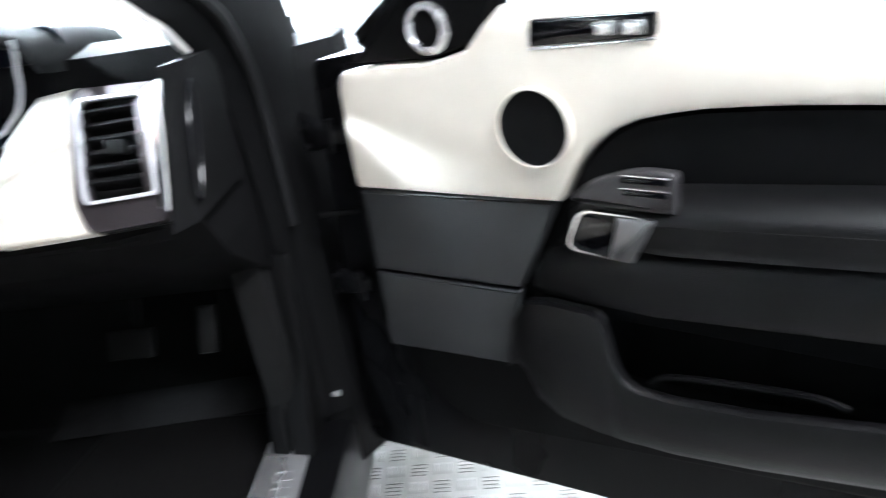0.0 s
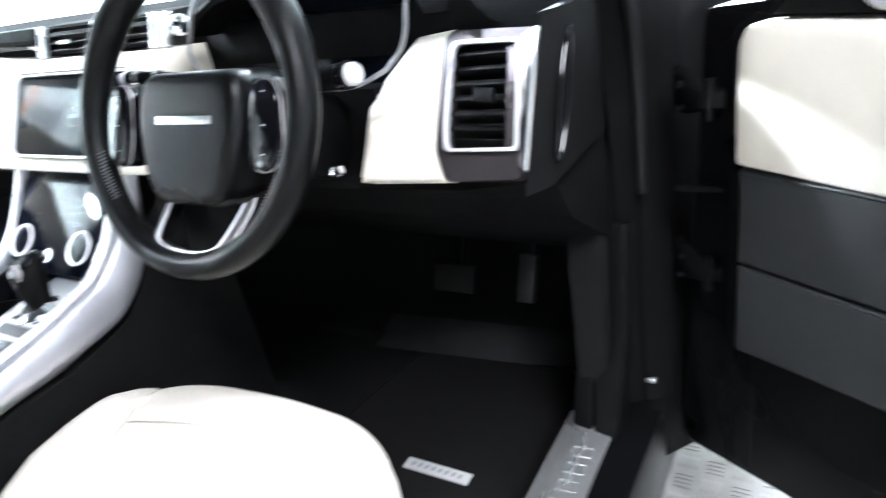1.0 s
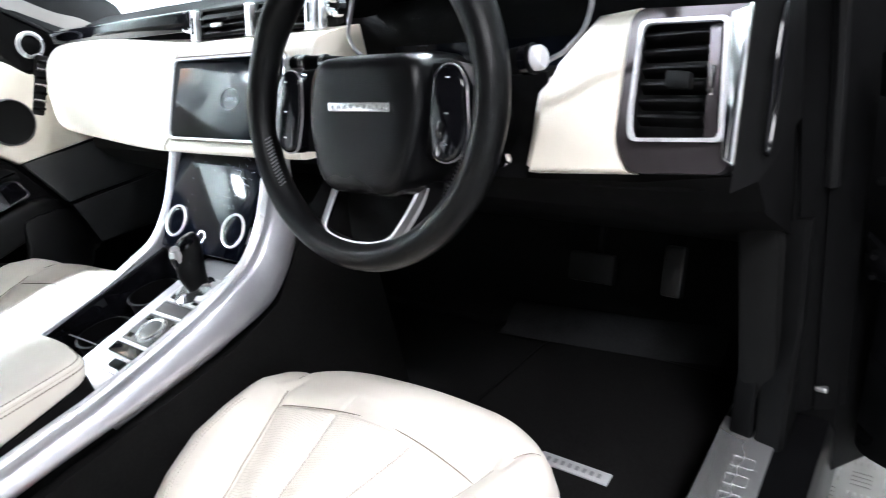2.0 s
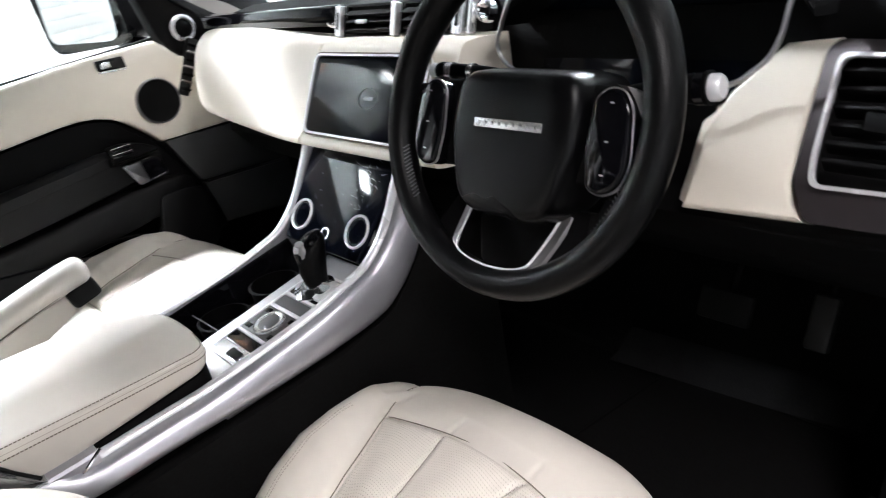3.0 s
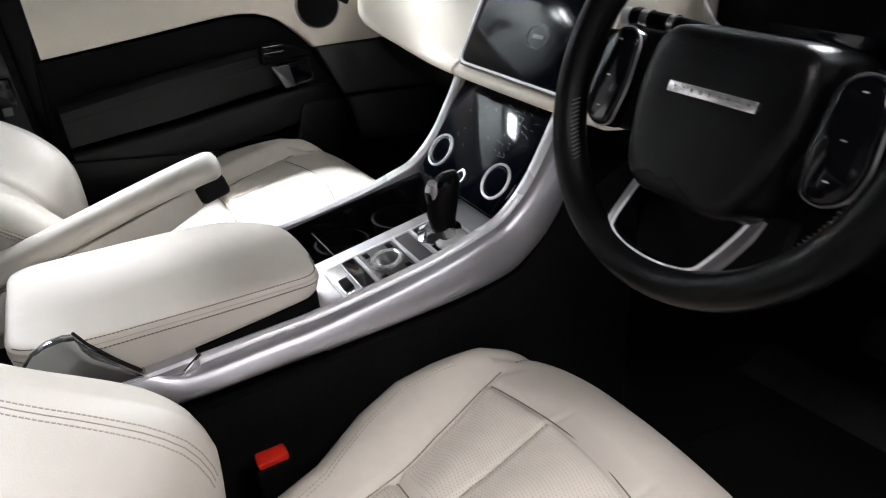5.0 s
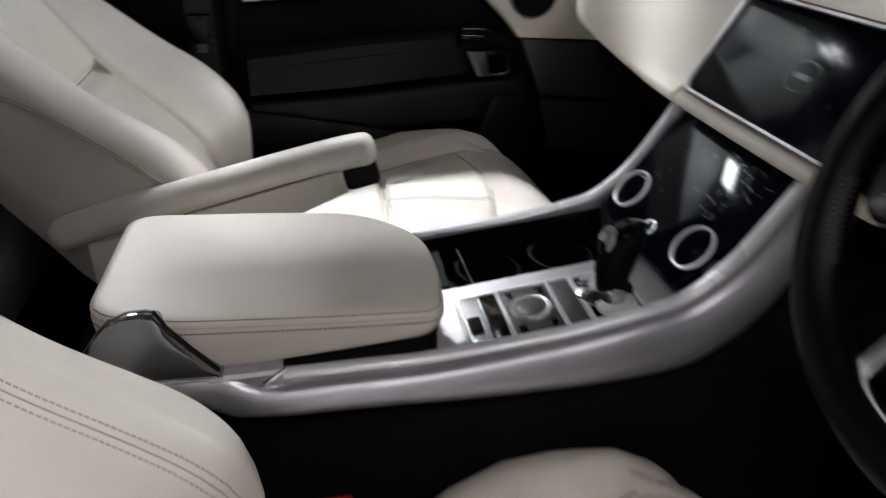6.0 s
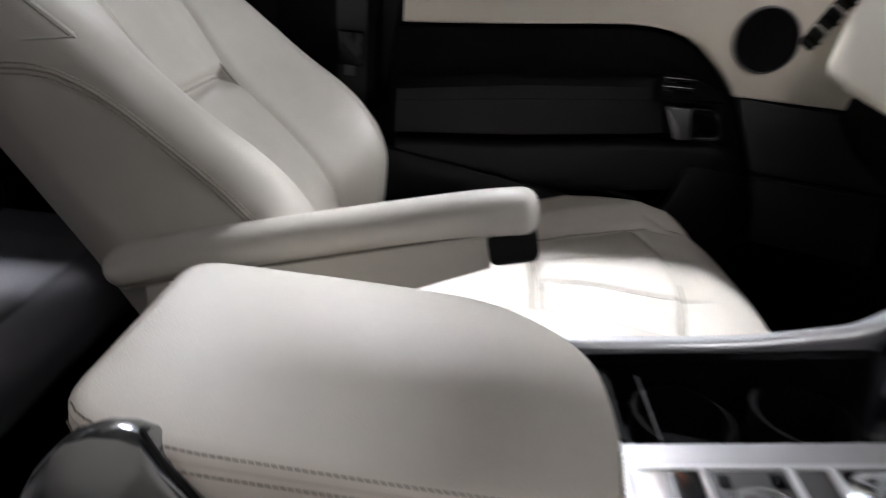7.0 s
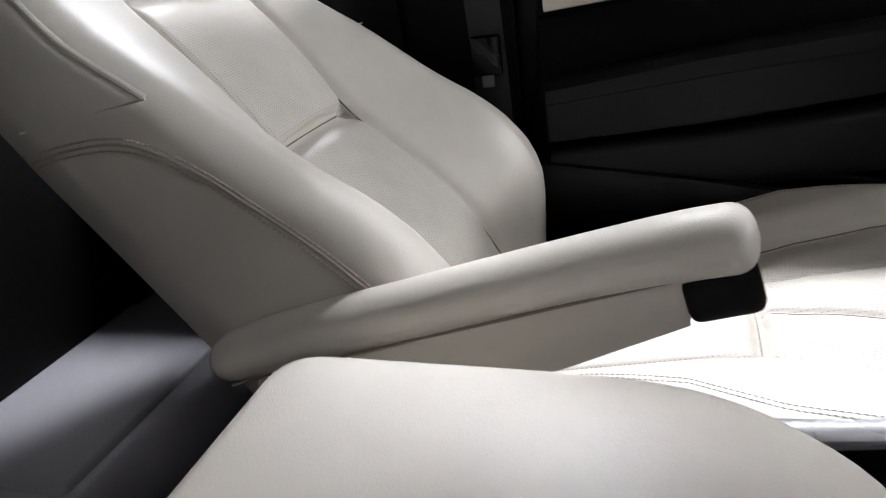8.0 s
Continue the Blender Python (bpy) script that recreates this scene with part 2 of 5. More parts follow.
def stitches(path, parent, spacing=0.0046, length=0.003, r=0.0004, material=None):
    """A row of sewn threads along a path."""
    path = [Vector(p) for p in path]
    verts, faces = [], []
    acc = 0.0
    for a, b in zip(path, path[1:]):
        d = (b - a)
        ln = d.length
        if ln < 1e-6:
            continue
        d /= ln
        s = d.orthogonal().normalized()
        u = d.cross(s)
        while acc < ln:
            c = a + d * acc
            k = len(verts)
            for e in (-length / 2, length / 2):
                for q in ((1, 1), (-1, 1), (-1, -1), (1, -1)):
                    verts.append(c + d * e + r * (q[0] * s + q[1] * u))
            faces += [(k, k + 1, k + 2, k + 3), (k + 4, k + 5, k + 6, k + 7)] + [(k + j, k + (j + 1) % 4, k + 4 + (j + 1) % 4, k + 4 + j) for j in range(4)]
            acc += spacing
        acc -= ln
    return part("stitching", raw(verts, faces), material or thread, parent, smooth=False)


def lerp(a, b, t):
    return a + (b - a) * t


def table(rows, v):
    """Reads a value off (key, value) rows, straight between them."""
    if v <= rows[0][0]:
        return rows[0][1]
    for (a, p), (b, q) in zip(rows, rows[1:]):
        if v <= b:
            return lerp(p, q, (v - a) / (b - a))
    return rows[-1][1]


def ease(a, b, v):
    t = min(1.0, max(0.0, (v - a) / (b - a)))
    return t * t * (3 - 2 * t)


# ---- the room round the car ----
bm = bmesh.new()
bmesh.ops.create_grid(bm, x_segments=2, y_segments=2, size=60)
ground = tagged(part("ground", bm, tread, smooth=False), "grey metallic tread plate floor of a showroom bay", "floor", kind="structure")

# raised bars of the tread plate, in alternating groups of five
verts, faces = [], []
for i in range(-2, 30):
    for j in range(-2, 40):
        cx, cy = 0.55 + i * 0.062, 0.2 + j * 0.062
        flip = (i + j) % 2
        for k in range(4):
            off = (k - 1.5) * 0.0125
            a, b = (0.021, 0.0028) if flip else (0.0028, 0.021)
            ox, oy = (0, off) if flip else (off, 0)
            q = len(verts)
            for dx, dy, z in ((-a, -b, 0), (a, -b, 0), (a, b, 0), (-a, b, 0), (-a * .7, -b * .5, .0022), (a * .7, -b * .5, .0022), (a * .7, b * .5, .0022), (-a * .7, b * .5, .0022)):
                verts.append((cx + ox + dx, cy + oy + dy, z))
            faces += [(q + 4, q + 5, q + 6, q + 7)] + [(q + e, q + (e + 1) % 4, q + 4 + (e + 1) % 4, q + 4 + e) for e in range(4)]
tagged(part("tread_bar", raw(verts, faces), tread, ground, smooth=False), kind="stuff")

WX0, WX1, WY0, WY1, WH = -4.4, 4.8, -5.0, 6.0, 3.4
for nm, c, s, mt, lb in (("wall_west", (WX0 - 0.1, 0.5, WH / 2), (0.2, 11.4, WH), white_paint, "white boarded wall of the showroom bay"), ("wall_east", (WX1 + 0.1, 0.5, WH / 2), (0.2, 11.4, WH), white_paint, "white painted wall of the showroom bay"),
                         ("wall_north", ((WX0 + WX1) / 2, WY1 + 0.1, WH / 2), (WX1 - WX0, 0.2, WH), white_paint, "white painted wall ahead of the car"), ("wall_south", ((WX0 + WX1) / 2, WY0 - 0.1, WH / 2), (WX1 - WX0, 0.2, WH), white_paint, "white painted wall behind the car")):
    tagged(part(nm, rbox(c, s, 0), mt, smooth=False), lb, "wall", kind="structure")
tagged(part("ceiling", rbox(((WX0 + WX1) / 2, 0.5, WH + 0.1), (WX1 - WX0 + 0.4, 11.4, 0.2), 0), grey_paint, smooth=False), "grey painted ceiling above the car", "ceiling", kind="structure")

# First panel follows a screen reflection; the others are added to balance cabin light.
COOL, WARM = (0.965, 0.985, 1.0), (1.0, 0.925, 0.90)
LAMPS = [(-3.7, -1.76, 105, COOL, .3), (-2.2, -0.45, 405, COOL, .22), (-1.0, 4.6, 265, COOL, .3), (1.4, 3.2, 20, COOL, .3), (2.2, -1.2, 13, WARM, .5), (2.4, 0.6, 11, WARM, .52)]
for lx, ly, strength, tone, h in LAMPS:
    lamp = thing("ceiling_light", "square ceiling light panel out of view, added to light the cabin", "lamp", "ceiling lights", at=(lx, ly, WH - 0.03))
    part("lamp_frame", frame_plate(rounded([(-h - .02, -h - .02), (h + .02, -h - .02), (h + .02, h + .02), (-h - .02, h + .02)], .01), rounded([(-h, -h), (h, -h), (h, h), (-h, h)], .01), 0.03), white_paint, lamp)
    part("diffuser", rbox((0, 0, 0.012), (2 * h - .002, 2 * h - .002, 0.006), 0), glow("lamp_diffuser", tone, strength), lamp, smooth=False)


# ---- the car's shell ----
seal_rubber = mat("seal_rubber", (0.006, 0.006, 0.0065), 0.5, spec=0.2)

def shell(name, bm, material, label, category):
    return tagged(part(name, bm, material), label, category, kind="structure")


CAR_FLOOR = 0.42
shell("floor", rbox((0, -0.35, CAR_FLOOR - 0.06), (1.44, 2.6, 0.12), 0.01), carpet, "black carpeted cabin floor", "floor")
# side sills, with the driver's tread strip on top
for sx, nm in ((1, "sill_driver"), (-1, "sill_passenger")):
    shell(nm, rbox((sx * 0.72, -0.35, 0.45), (0.14, 2.5, 0.17), 0.02), paint, "black door sill of the car body", "sill")
shell("bulkhead", rbox((0, 1.0, 0.76), (1.44, 0.1, 0.76), 0.02), soft_black, "black bulkhead behind the dashboard", "wall")
shell("bonnet", loft([[(-.85, y, z), (-.6, y, z + .04), (.6, y, z + .04), (.85, y, z), (.85, y, z - .35), (-.85, y, z - .35)] for y, z in ((0.98, 1.01), (1.3, 0.99), (1.8, 0.94), (2.1, 0.86))]), bonnet_paint, "black painted bonnet of the car", "bonnet")
# Out of view; dark tone and forward edge are set to cut lamp light.
shell("headliner", loft([[(-.62, y, z), (.62, y, z), (.62, y, z + .05), (-.62, y, z + .05)] for y, z in ((0.20, 1.575), (0.05, 1.605), (-.3, 1.66), (-1.2, 1.67), (-1.9, 1.6))]), headlining, "unseen roof lining, dark and drawn forward to cut lamp light", "ceiling")
for sx, nm in ((1, "driver"), (-1, "passenger")):
    inner = smooth_path([(.735, .556, .56), (.735, .556, .75), (.735, .556, .907), (.735, .516, 1.107), (.735, .43, 1.195), (.73, .351, 1.239), (.70, .20, 1.35), (.64, -.02, 1.53), (.60, -.10, 1.62)], 6)
    outer = smooth_path([(.80, .585, .56), (.80, .59, .75), (.80, .60, .90), (.80, .62, 1.09), (.80, .60, 1.19), (.79, .56, 1.24), (.76, .38, 1.36), (.70, .12, 1.54), (.66, 0, 1.63)], 6)
    rings = []
    for p, q in zip(inner, outer):
        n = Vector((-.006, -.012, -.004))
        pts = [p + (q - p) * k + n * w for k, w in ((0, 0), (.12, .9), (.3, 1.2), (.44, 1.0), (.50, .1), (.56, 1.0), (.8, .9), (1, 0))] + [q + Vector((.005, .05, .01)), p + Vector((0, .09, .02))]
        rings.append([(sx * v.x, v.y, v.z) for v in pts])
    pillar = shell("a_pillar_" + nm, loft(rings), soft_black, "dark windscreen pillar of the car", "pillar")
    part("pillar_cover", loft([[(sx * (p.x - .007), p.y - .008, p.z - .003), (sx * (p.x - .009), p.y + .088, p.z + .018), (sx * (p.x - .001), p.y + .088, p.z + .019), (sx * (p.x - .001), p.y - .008, p.z - .002)] for p in inner if p.z > 1.17]), pillar_fabric, pillar, "pale fabric cover on the pillar's inner side")
    part("door_seal", tube([(sx * (p.x + (q.x - p.x) * .5), p.y + (q.y - p.y) * .5 - .008, p.z + (q.z - p.z) * .5 - .003) for p, q in zip(inner, outer) if p.z > .9], .009, 8), seal_rubber, pillar, "grey rubber door seal")
    shell("roof_rail_" + nm, tube([(sx * 0.63, -0.02, 1.64), (sx * 0.64, -0.6, 1.68), (sx * 0.63, -1.9, 1.62)], 0.045, 10), soft_black, "dark roof rail above the doors", "rail")
    shell("b_pillar_" + nm, loft([[(sx * x, y - d, z), (sx * x, y + d, z), (sx * (x + .06), y + d, z), (sx * (x + .06), y - d, z)] for x, y, z, d in ((.69, -.42, .42, .11), (.69, -.42, 1.1, .105), (.64, -.47, 1.64, .10))]), black_plastic, "black plastic centre pillar of the car", "pillar")
    shell("c_pillar_" + nm, loft([[(sx * x, y - d, z), (sx * x, y + d, z), (sx * (x + .06), y + d, z), (sx * (x + .06), y - d, z)] for x, y, z, d in ((.69, -1.5, .42, .2), (.69, -1.5, 1.1, .2), (.64, -1.6, 1.64, .12))]), black_plastic, "black rear pillar of the car", "pillar")
    shell("rear_door_" + nm, rbox((sx * 0.72, -0.9, 0.8), (0.09, 0.88, 0.72), 0.02), black_leather, "black trimmed rear door of the car", "door")
shell("tailgate", rbox((0, -1.95, 1.0), (1.44, 0.1, 1.2), 0.03), black_plastic, "black rear end of the cabin", "wall")
def screen_row(k):
    """One curved row of the windscreen; k runs from its foot to its top."""
    xs_ = [(-1 + j / 8) * (.74 - .12 * k) for j in range(17)]
    front = [(x, .90 - .90 * k - .16 * (1 - .4 * k) * (x / .72) ** 2, 1.14 + .49 * k) for x in xs_]
    return front + [(x, y + .005, z + .006) for x, y, z in reversed(front)]


ws = shell("windscreen", loft([screen_row(k / 6) for k in range(7)]), glass, "clear windscreen of the car", "window")
ws.visible_shadow = False

# hinge pillars with their trim, visible past the open door
for sx, nm in ((1, "driver"), (-1, "passenger")):
    shell("hinge_pillar_" + nm, loft([[(sx * .72, y0, z), (sx * .79, y0 + .01, z), (sx * .85, y0 + .09, z), (sx * .85, y0 + .2, z), (sx * .72, y0 + .2, z)] for y0, z in ((.56, .44), (.57, .7), (.60, 1.0), (.62, 1.14))]), soft_black, "black painted hinge pillar of the car body", "pillar")
    kick = ((.668, .702, .742, .490, .535), (.672, .704, .744, .505, .60), (.682, .711, .750, .540, .70), (.688, .717, .753, .550, .855), (.690, .717, .753, .556, .862))
    shell("kick_panel_" + nm, loft([[(sx * xa, y + .004, z), (sx * (xa + .004), y, z), (sx * (xb - .005), y - .004, z), (sx * (xb - .0015), y, z), (sx * (xb - .0015), y + .1, z), (sx * xa, y + .1, z)] for xa, xb, xc, y, z in kick]), black_plastic, "black plastic kick panel beside the footwell", "panel")
    shell("sill_trim_" + nm, loft([[(sx * (xb + .0015), y - .001, z), (sx * (xb + .005), y - .005, z), (sx * (xc - .006), y - .010, z), (sx * xc, y - .004, z), (sx * xc, y + .1, z), (sx * (xb + .0015), y + .1, z)] for xa, xb, xc, y, z in kick]), black_plastic, "black plastic trim between kick panel and door jamb", "panel")
    shell("pillar_trim_" + nm, loft([[(sx * .69, y, z), (sx * .735, y - .01, z), (sx * .74, y + .09, z), (sx * .69, y + .09, z)] for y, z in ((.545, .865), (.56, .98), (.60, 1.10), (.63, 1.20))]), soft_black, "black trim on the hinge pillar", "panel")
    shell("footwell_side_" + nm, rbox((sx * .70, .76, .65), (.05, .5, .5), .01), carpet, "black carpeted side of the footwell", "panel")
shell("toe_board", loft([[(x, .735, .425), (x, .742, .438), (x, .82, .462), (x, .88, .53), (x, .95, .68), (x, .95, .42)] for x in (-.68, .68)]), carpet, "black carpeted toe board of the footwells", "floor")
shell("front_wing", loft([[(.80, .69, z), (x, .66, z), (x + .02, 1.2, z), (x - .04, 1.7, z), (.80, 1.7, z)] for x, z in ((.93, .50), (.96, .75), (.95, 1.0), (.90, 1.11))]), paint, "black painted front wing of the car", "wing")
for zz, nm in ((.80, "lower"), (1.03, "upper")):
    hinge = shell("door_hinge_" + nm, loft([smooth_path([(x, y, zz - h), (x, y - d, zz - h * .6), (x, y - d, zz + h * .6), (x, y, zz + h)], 2) for x, y, d, h in ((.805, .60, .010, .030), (.825, .575, .014, .026), (.848, .556, .012, .016), (.872, .552, .010, .014))]), paint, "gloss black painted steel door hinge", "hinge")
    part("hinge_pin", tube([(.856, .547, zz - .024), (.856, .547, zz + .024)], .0065, 12), paint, hinge)
    for dz in (-.014, .014):
        part("bolt", tube([(.818, .566, zz + dz), (.818, .560, zz + dz)], .004, 6), paint, hinge)
shell("check_strap", rbox((.845, .545, .92), (.06, .010, .010), .004), soft_black, "black steel door check strap", "hinge")
shell("door_catch", rbox((.772, .565, .594), (.016, .010, .010), .003), bright, "small bright metal catch on the door jamb", "catch")
shell("wing_edge", tube([(.805, .64, .50), (.812, .63, .58), (.818, .64, .66)], .017, 12), bonnet_paint, "gloss black edge of the hinge pillar", "pillar")

plate_thing = thing("sill_plate", "brushed metal sill tread plate with raised lettering", "sill plate")
part("plate", plate(rounded([(0, 0), (.075, -.02), (.085, -.75), (.0, -.75)], .004), .004, Matrix.Translation((.656, .523, .536))), bright, plate_thing)
for k in range(7):
    y = .440 - .034 * k
    part("letter_bar", frame_plate(rounded([(-.015, -.010), (.015, -.010), (.015, .010), (-.015, .010)], .004), rounded([(-.0135, -.0085), (.0135, -.0085), (.0135, .0085), (-.0135, .0085)], .003), .0010, Matrix.Translation((.702, y, .5400))), bright, plate_thing, "raised frame in place of lettering")

# carpet mat and its metal badge
mat_thing = thing("floor_mat", "black carpet floor mat in the driver's footwell", "mat")
part("mat_surface", plate(rounded([(.16, .22), (.62, .18), (.625, .70), (.585, .735), (.24, .735)], .05), .012, Matrix.Translation((0, 0, CAR_FLOOR + .001))), mat_carpet, mat_thing)
TOE = [(.68, .425), (.735, .4275), (.742, .438), (.82, .462), (.88, .53)]
part("lip", loft([[(x, y + (x - .12) * g, max(.4345, table(TOE, y + (x - .12) * g) + h)) for y, g, h in ((.700, .10, .004), (.735, .10, .0075), (.765, .08, .0085), (.795, .06, .0075), (.800, .06, .003), (.765, .08, .001), (.735, .10, .001))] for x in (.12, .125, .20, .30, .40, .50, .575, .582)]), lip_carpet_lit, mat_thing, "front lip of the mat, paled for the light on it")
part("edging", tube([(x, y, CAR_FLOOR + .008) for x, y in rounded([(.16, .22), (.62, .18), (.625, .70), (.585, .735), (.24, .735)], .05)], .006, 8, loop=True), soft_black, mat_thing)
for k in range(8):
    part("letter_bar", rbox((.400 + .013 * k, .418, CAR_FLOOR + .0182), (.006, .009, .0006), 0), steel, mat_thing, "small bar in place of lettering")
part("badge", rbox((.446, .418, CAR_FLOOR + .016), (.125, .024, .004), .001), silver_paint, mat_thing, "small metal badge on the mat")

# pedals
for nm, x, y, z, w, h, lb in (("brake_pedal", .37, .70, .645, .09, .055, "wide black rubber brake pedal"), ("accelerator_pedal", .522, .70, .662, .036, .088, "tall narrow accelerator pedal with a metal face")):
    pd = thing(nm, lb, "pedal")
    part("pad", rbox((x, y, z), (w, .02, h), .006, m=Matrix.Rotation(radians(-28), 4, "X")), pedal_face if "acc" in nm else rubber, pd)
    part("arm", tube([(x, y + .02, z), (x, y + .09, z + .12), (x, y + .12, z + .28)], .009), soft_black, pd)

# ---- dashboard ----
dash = thing("dashboard", "two-tone dashboard of cream leather and black soft plastic", "dashboard")
prof = [(.42, 1.165), (.43, 1.184), (.50, 1.193), (.70, 1.177), (.95, 1.155), (.95, .80), (.62, .78), (.50, .86), (.40, .93), (.365, .975), (.37, 1.0), (.42, 1.06), (.42, 1.12)]
part("dash_body", loft([[(x, y + dy, z + (dz if z > 1.1 else 0)) for y, z in prof] for x, dy, dz in ((-.69, .04, .005), (-.6, .0, .024), (-.3, 0, .026), (0, 0, .026), (.2, 0, .026), (.26, 0, .0), (.65, 0, 0), (.73, .02, 0))]), soft_black, dash, "black soft-touch dash body")


def edge_y(x):
    return .240 + .22 * max(0, abs(x) - .05) ** 2


BULGE = [(.42, 1.176), (.37, 1.190), (.327, 1.188), (.294, 1.173), (.270, 1.149), (.254, 1.116), (.245, 1.086), (.241, 1.058), (.249, 1.042), (.268, 1.034), (.31, 1.028), (.42, 1.02)]
FACIA = [(.42, 1.165), (.375, 1.168), (.350, 1.169), (.329, 1.163), (.307, 1.124), (.287, 1.088), (.268, 1.055), (.258, 1.047), (.250, 1.040), (.256, 1.030), (.31, 1.022), (.42, 1.02)]


def dash_ring(x):
    k = ease(-.42, -.108, x)
    e = edge_y(x) - .238
    ring = []
    shrink = ease(-.56, -.645, x)
    for a, b in zip(BULGE, FACIA):
        y, z = lerp(a[0], b[0], k), lerp(a[1], b[1], k)
        y = y + e * (1 - (y - .236) / .19) + shrink * (.40 - y) * .65
        z = z + shrink * (1.11 - z) * .25
        ring.append((x, y, z))
    if -.106 < x < -.100:
        ring = [(p[0], p[1] + .006, p[2] - .001) for p in ring]
    return smooth_path(ring, 4)


xs = [-.645, -.642, -.635, -.62, -.60, -.57, -.53, -.47, -.43, -.40, -.37, -.33, -.30, -.27, -.245, -.22, -.19, -.16, -.152, -.145, -.138, -.131, -.124, -.117, -.110, -.107, -.103, -.0985, -.094, -.05, .03, .11, .16, .185, .20, .207, .211]
part("fascia", loft([dash_ring(x) for x in xs]), cream_dash, dash, "cream leather dash fascia")

# central display, set into the fascia
scr_m = axes((.040, .266, 1.054), (1, 0, 0), (0, .053, .097))
scr = part("display", plate(rounded([(-.1305, -.0025), (.1305, -.0025), (.1305, .1125), (-.1305, .1125)], .013), .004, scr_m @ Matrix.Translation((0, 0, .002))), screen_glass, dash, "dark glossy touchscreen, switched off")
part("logo_ring", tube([scr_m @ Vector((.018 + .022 * math.cos(q), .054 + .015 * math.sin(q), .0063)) for q in (2 * math.pi * k / 40 for k in range(40))], .0008, 6, loop=True), faint, scr, "faint oval mark")
part("logo_bar", moved(rbox((.018, .054, .0063), (.022, .005, .0006), 0), scr_m), faint, scr)
part("display_frame", frame_plate(rounded([(-.1335, -.0055), (.1335, -.0055), (.1335, .1155), (-.1335, .1155)], .015), rounded([(-.1308, -.0028), (.1308, -.0028), (.1308, .1128), (-.1308, .1128)], .0132), .0085, scr_m), rim_sheen, scr, "thin bright metal frame")

# Dark tube paints the shaded gap round the display frame.
part("display_shade_line", tube([scr_m @ Vector((x, y, .0065)) for x, y in rounded([(-.1350, -.0070), (.1350, -.0070), (.1350, .1170), (-.1350, .1170)], .016)], .0012, 6, loop=True), seam_shade_thread, scr)

# upper strip with the centre vents
part("veneer_strip", rbox((-.375, .398, 1.200), (.50, .03, .030), .004), gloss_black, dash, "dark gloss strip")
vents = part("vent_housing", rbox((.03, .425, 1.191), (.31, .04, .046), .003), rubber, dash, "black centre vent housing")
for cx in (-.047, .095):
    vent = part("air_vent", frame_plate(rounded([(-.060, -.021), (.060, -.021), (.060, .021), (-.060, .021)], .004), rounded([(-.056, -.018), (.056, -.018), (.056, .018), (-.056, .018)], .003), .010, axes((cx, .404, 1.191), (1, 0, 0), (0, .25, 1))), black_plastic, dash, "black centre air vent")
    for k in range(3):
        part("slat", rbox((cx, .394, 1.180 + .011 * k), (.112, .016, .0022), .0008, m=Matrix.Rotation(radians(14), 4, "X")), black_plastic, vent)
    part("tab", rbox((cx - .01, .385, 1.191), (.024, .008, .006), .002), bright, vent, "bright adjuster tab")
for cx, w in ((-.118, .015), (.024, .013), (.158, .017), (.182, .008)):
    part("vent_bar", plate(rounded([(-w / 2, -.024), (w / 2, -.024), (w / 2, .024), (-w / 2, .024)], .003), .010, axes((cx, .392, 1.190), (1, 0, 0), (0, .35, 1)), .002), bright, dash, "satin metal bar beside the vent")
    if w > .014:
        part("bar_slot", plate(rounded([(-.003, -.013), (.003, -.013), (.003, .013), (-.003, .013)], .002), .0006, axes((cx, .392, 1.190), (1, 0, 0), (0, .35, 1)) @ Matrix.Translation((0, 0, .0098)), 0), rubber, dash)
for cx in (-.140, .205):
    part("vent_wheel", lathe([(.008, 0), (.008, .010), (.010, .012), (.013, .011), (.014, .008), (.014, 0)], 28, axes((cx, .396, 1.194), (1, 0, 0), (0, .3, 1))), chrome, dash, "chrome vent wheel")

# instrument cluster in its hood
part("cluster_hood", loft([[(x, .375, z0), (x, .372, lerp(z0, z1, .5)), (x, .378, z1 - .002), (x, .39, z1), (x, .50, z1 - .004), (x, .60, z1 - .02), (x, .62, 1.15), (x, .40, z0 - .004)] for x, z0, z1 in ((.245, 1.18, 1.19), (.262, 1.20, 1.214), (.30, 1.216, 1.228), (.36, 1.222, 1.233), (.42, 1.224, 1.235), (.50, 1.223, 1.234), (.555, 1.217, 1.229), (.585, 1.203, 1.217), (.602, 1.18, 1.192))]), soft_black, dash, "black hood over the instruments")
part("cluster_glass", plate(rounded([(-.165, -.06), (.165, -.06), (.165, .075), (-.165, .075)], .02), .004, axes((.43, .43, 1.15), (1, 0, 0), (0, .3, 1))), screen_glass, dash, "dark instrument display, switched off")
part("cluster_surround", loft([[(x, .39, 1.0), (x, .385, 1.10), (x, .44, 1.10), (x, .44, 1.0)] for x in (.28, .34, .42, .49, .51)]), soft_black, dash)
part("cluster_trim", tube(smooth_path([(.284, .362, 1.226), (.272, .360, 1.211), (.256, .360, 1.183), (.247, .359, 1.163), (.256, .357, 1.143), (.285, .355, 1.128), (.34, .354, 1.117), (.48, .358, 1.108), (.533, .370, 1.121), (.551, .370, 1.132), (.567, .370, 1.146), (.577, .371, 1.166), (.581, .372, 1.185), (.585, .373, 1.203), (.584, .376, 1.216)], 6), .0026, 8), steel, dash, "chrome trim line round the cluster")

# driver's side end: cream panel and outer vent
PANEL = [(.498, 1.001), (.503, 1.04), (.505, 1.072), (.523, 1.108), (.546, 1.131), (.567, 1.151), (.614, 1.156), (.606, 1.139), (.600, 1.09), (.598, 1.036), (.604, 1.02), (.618, 1.008)]


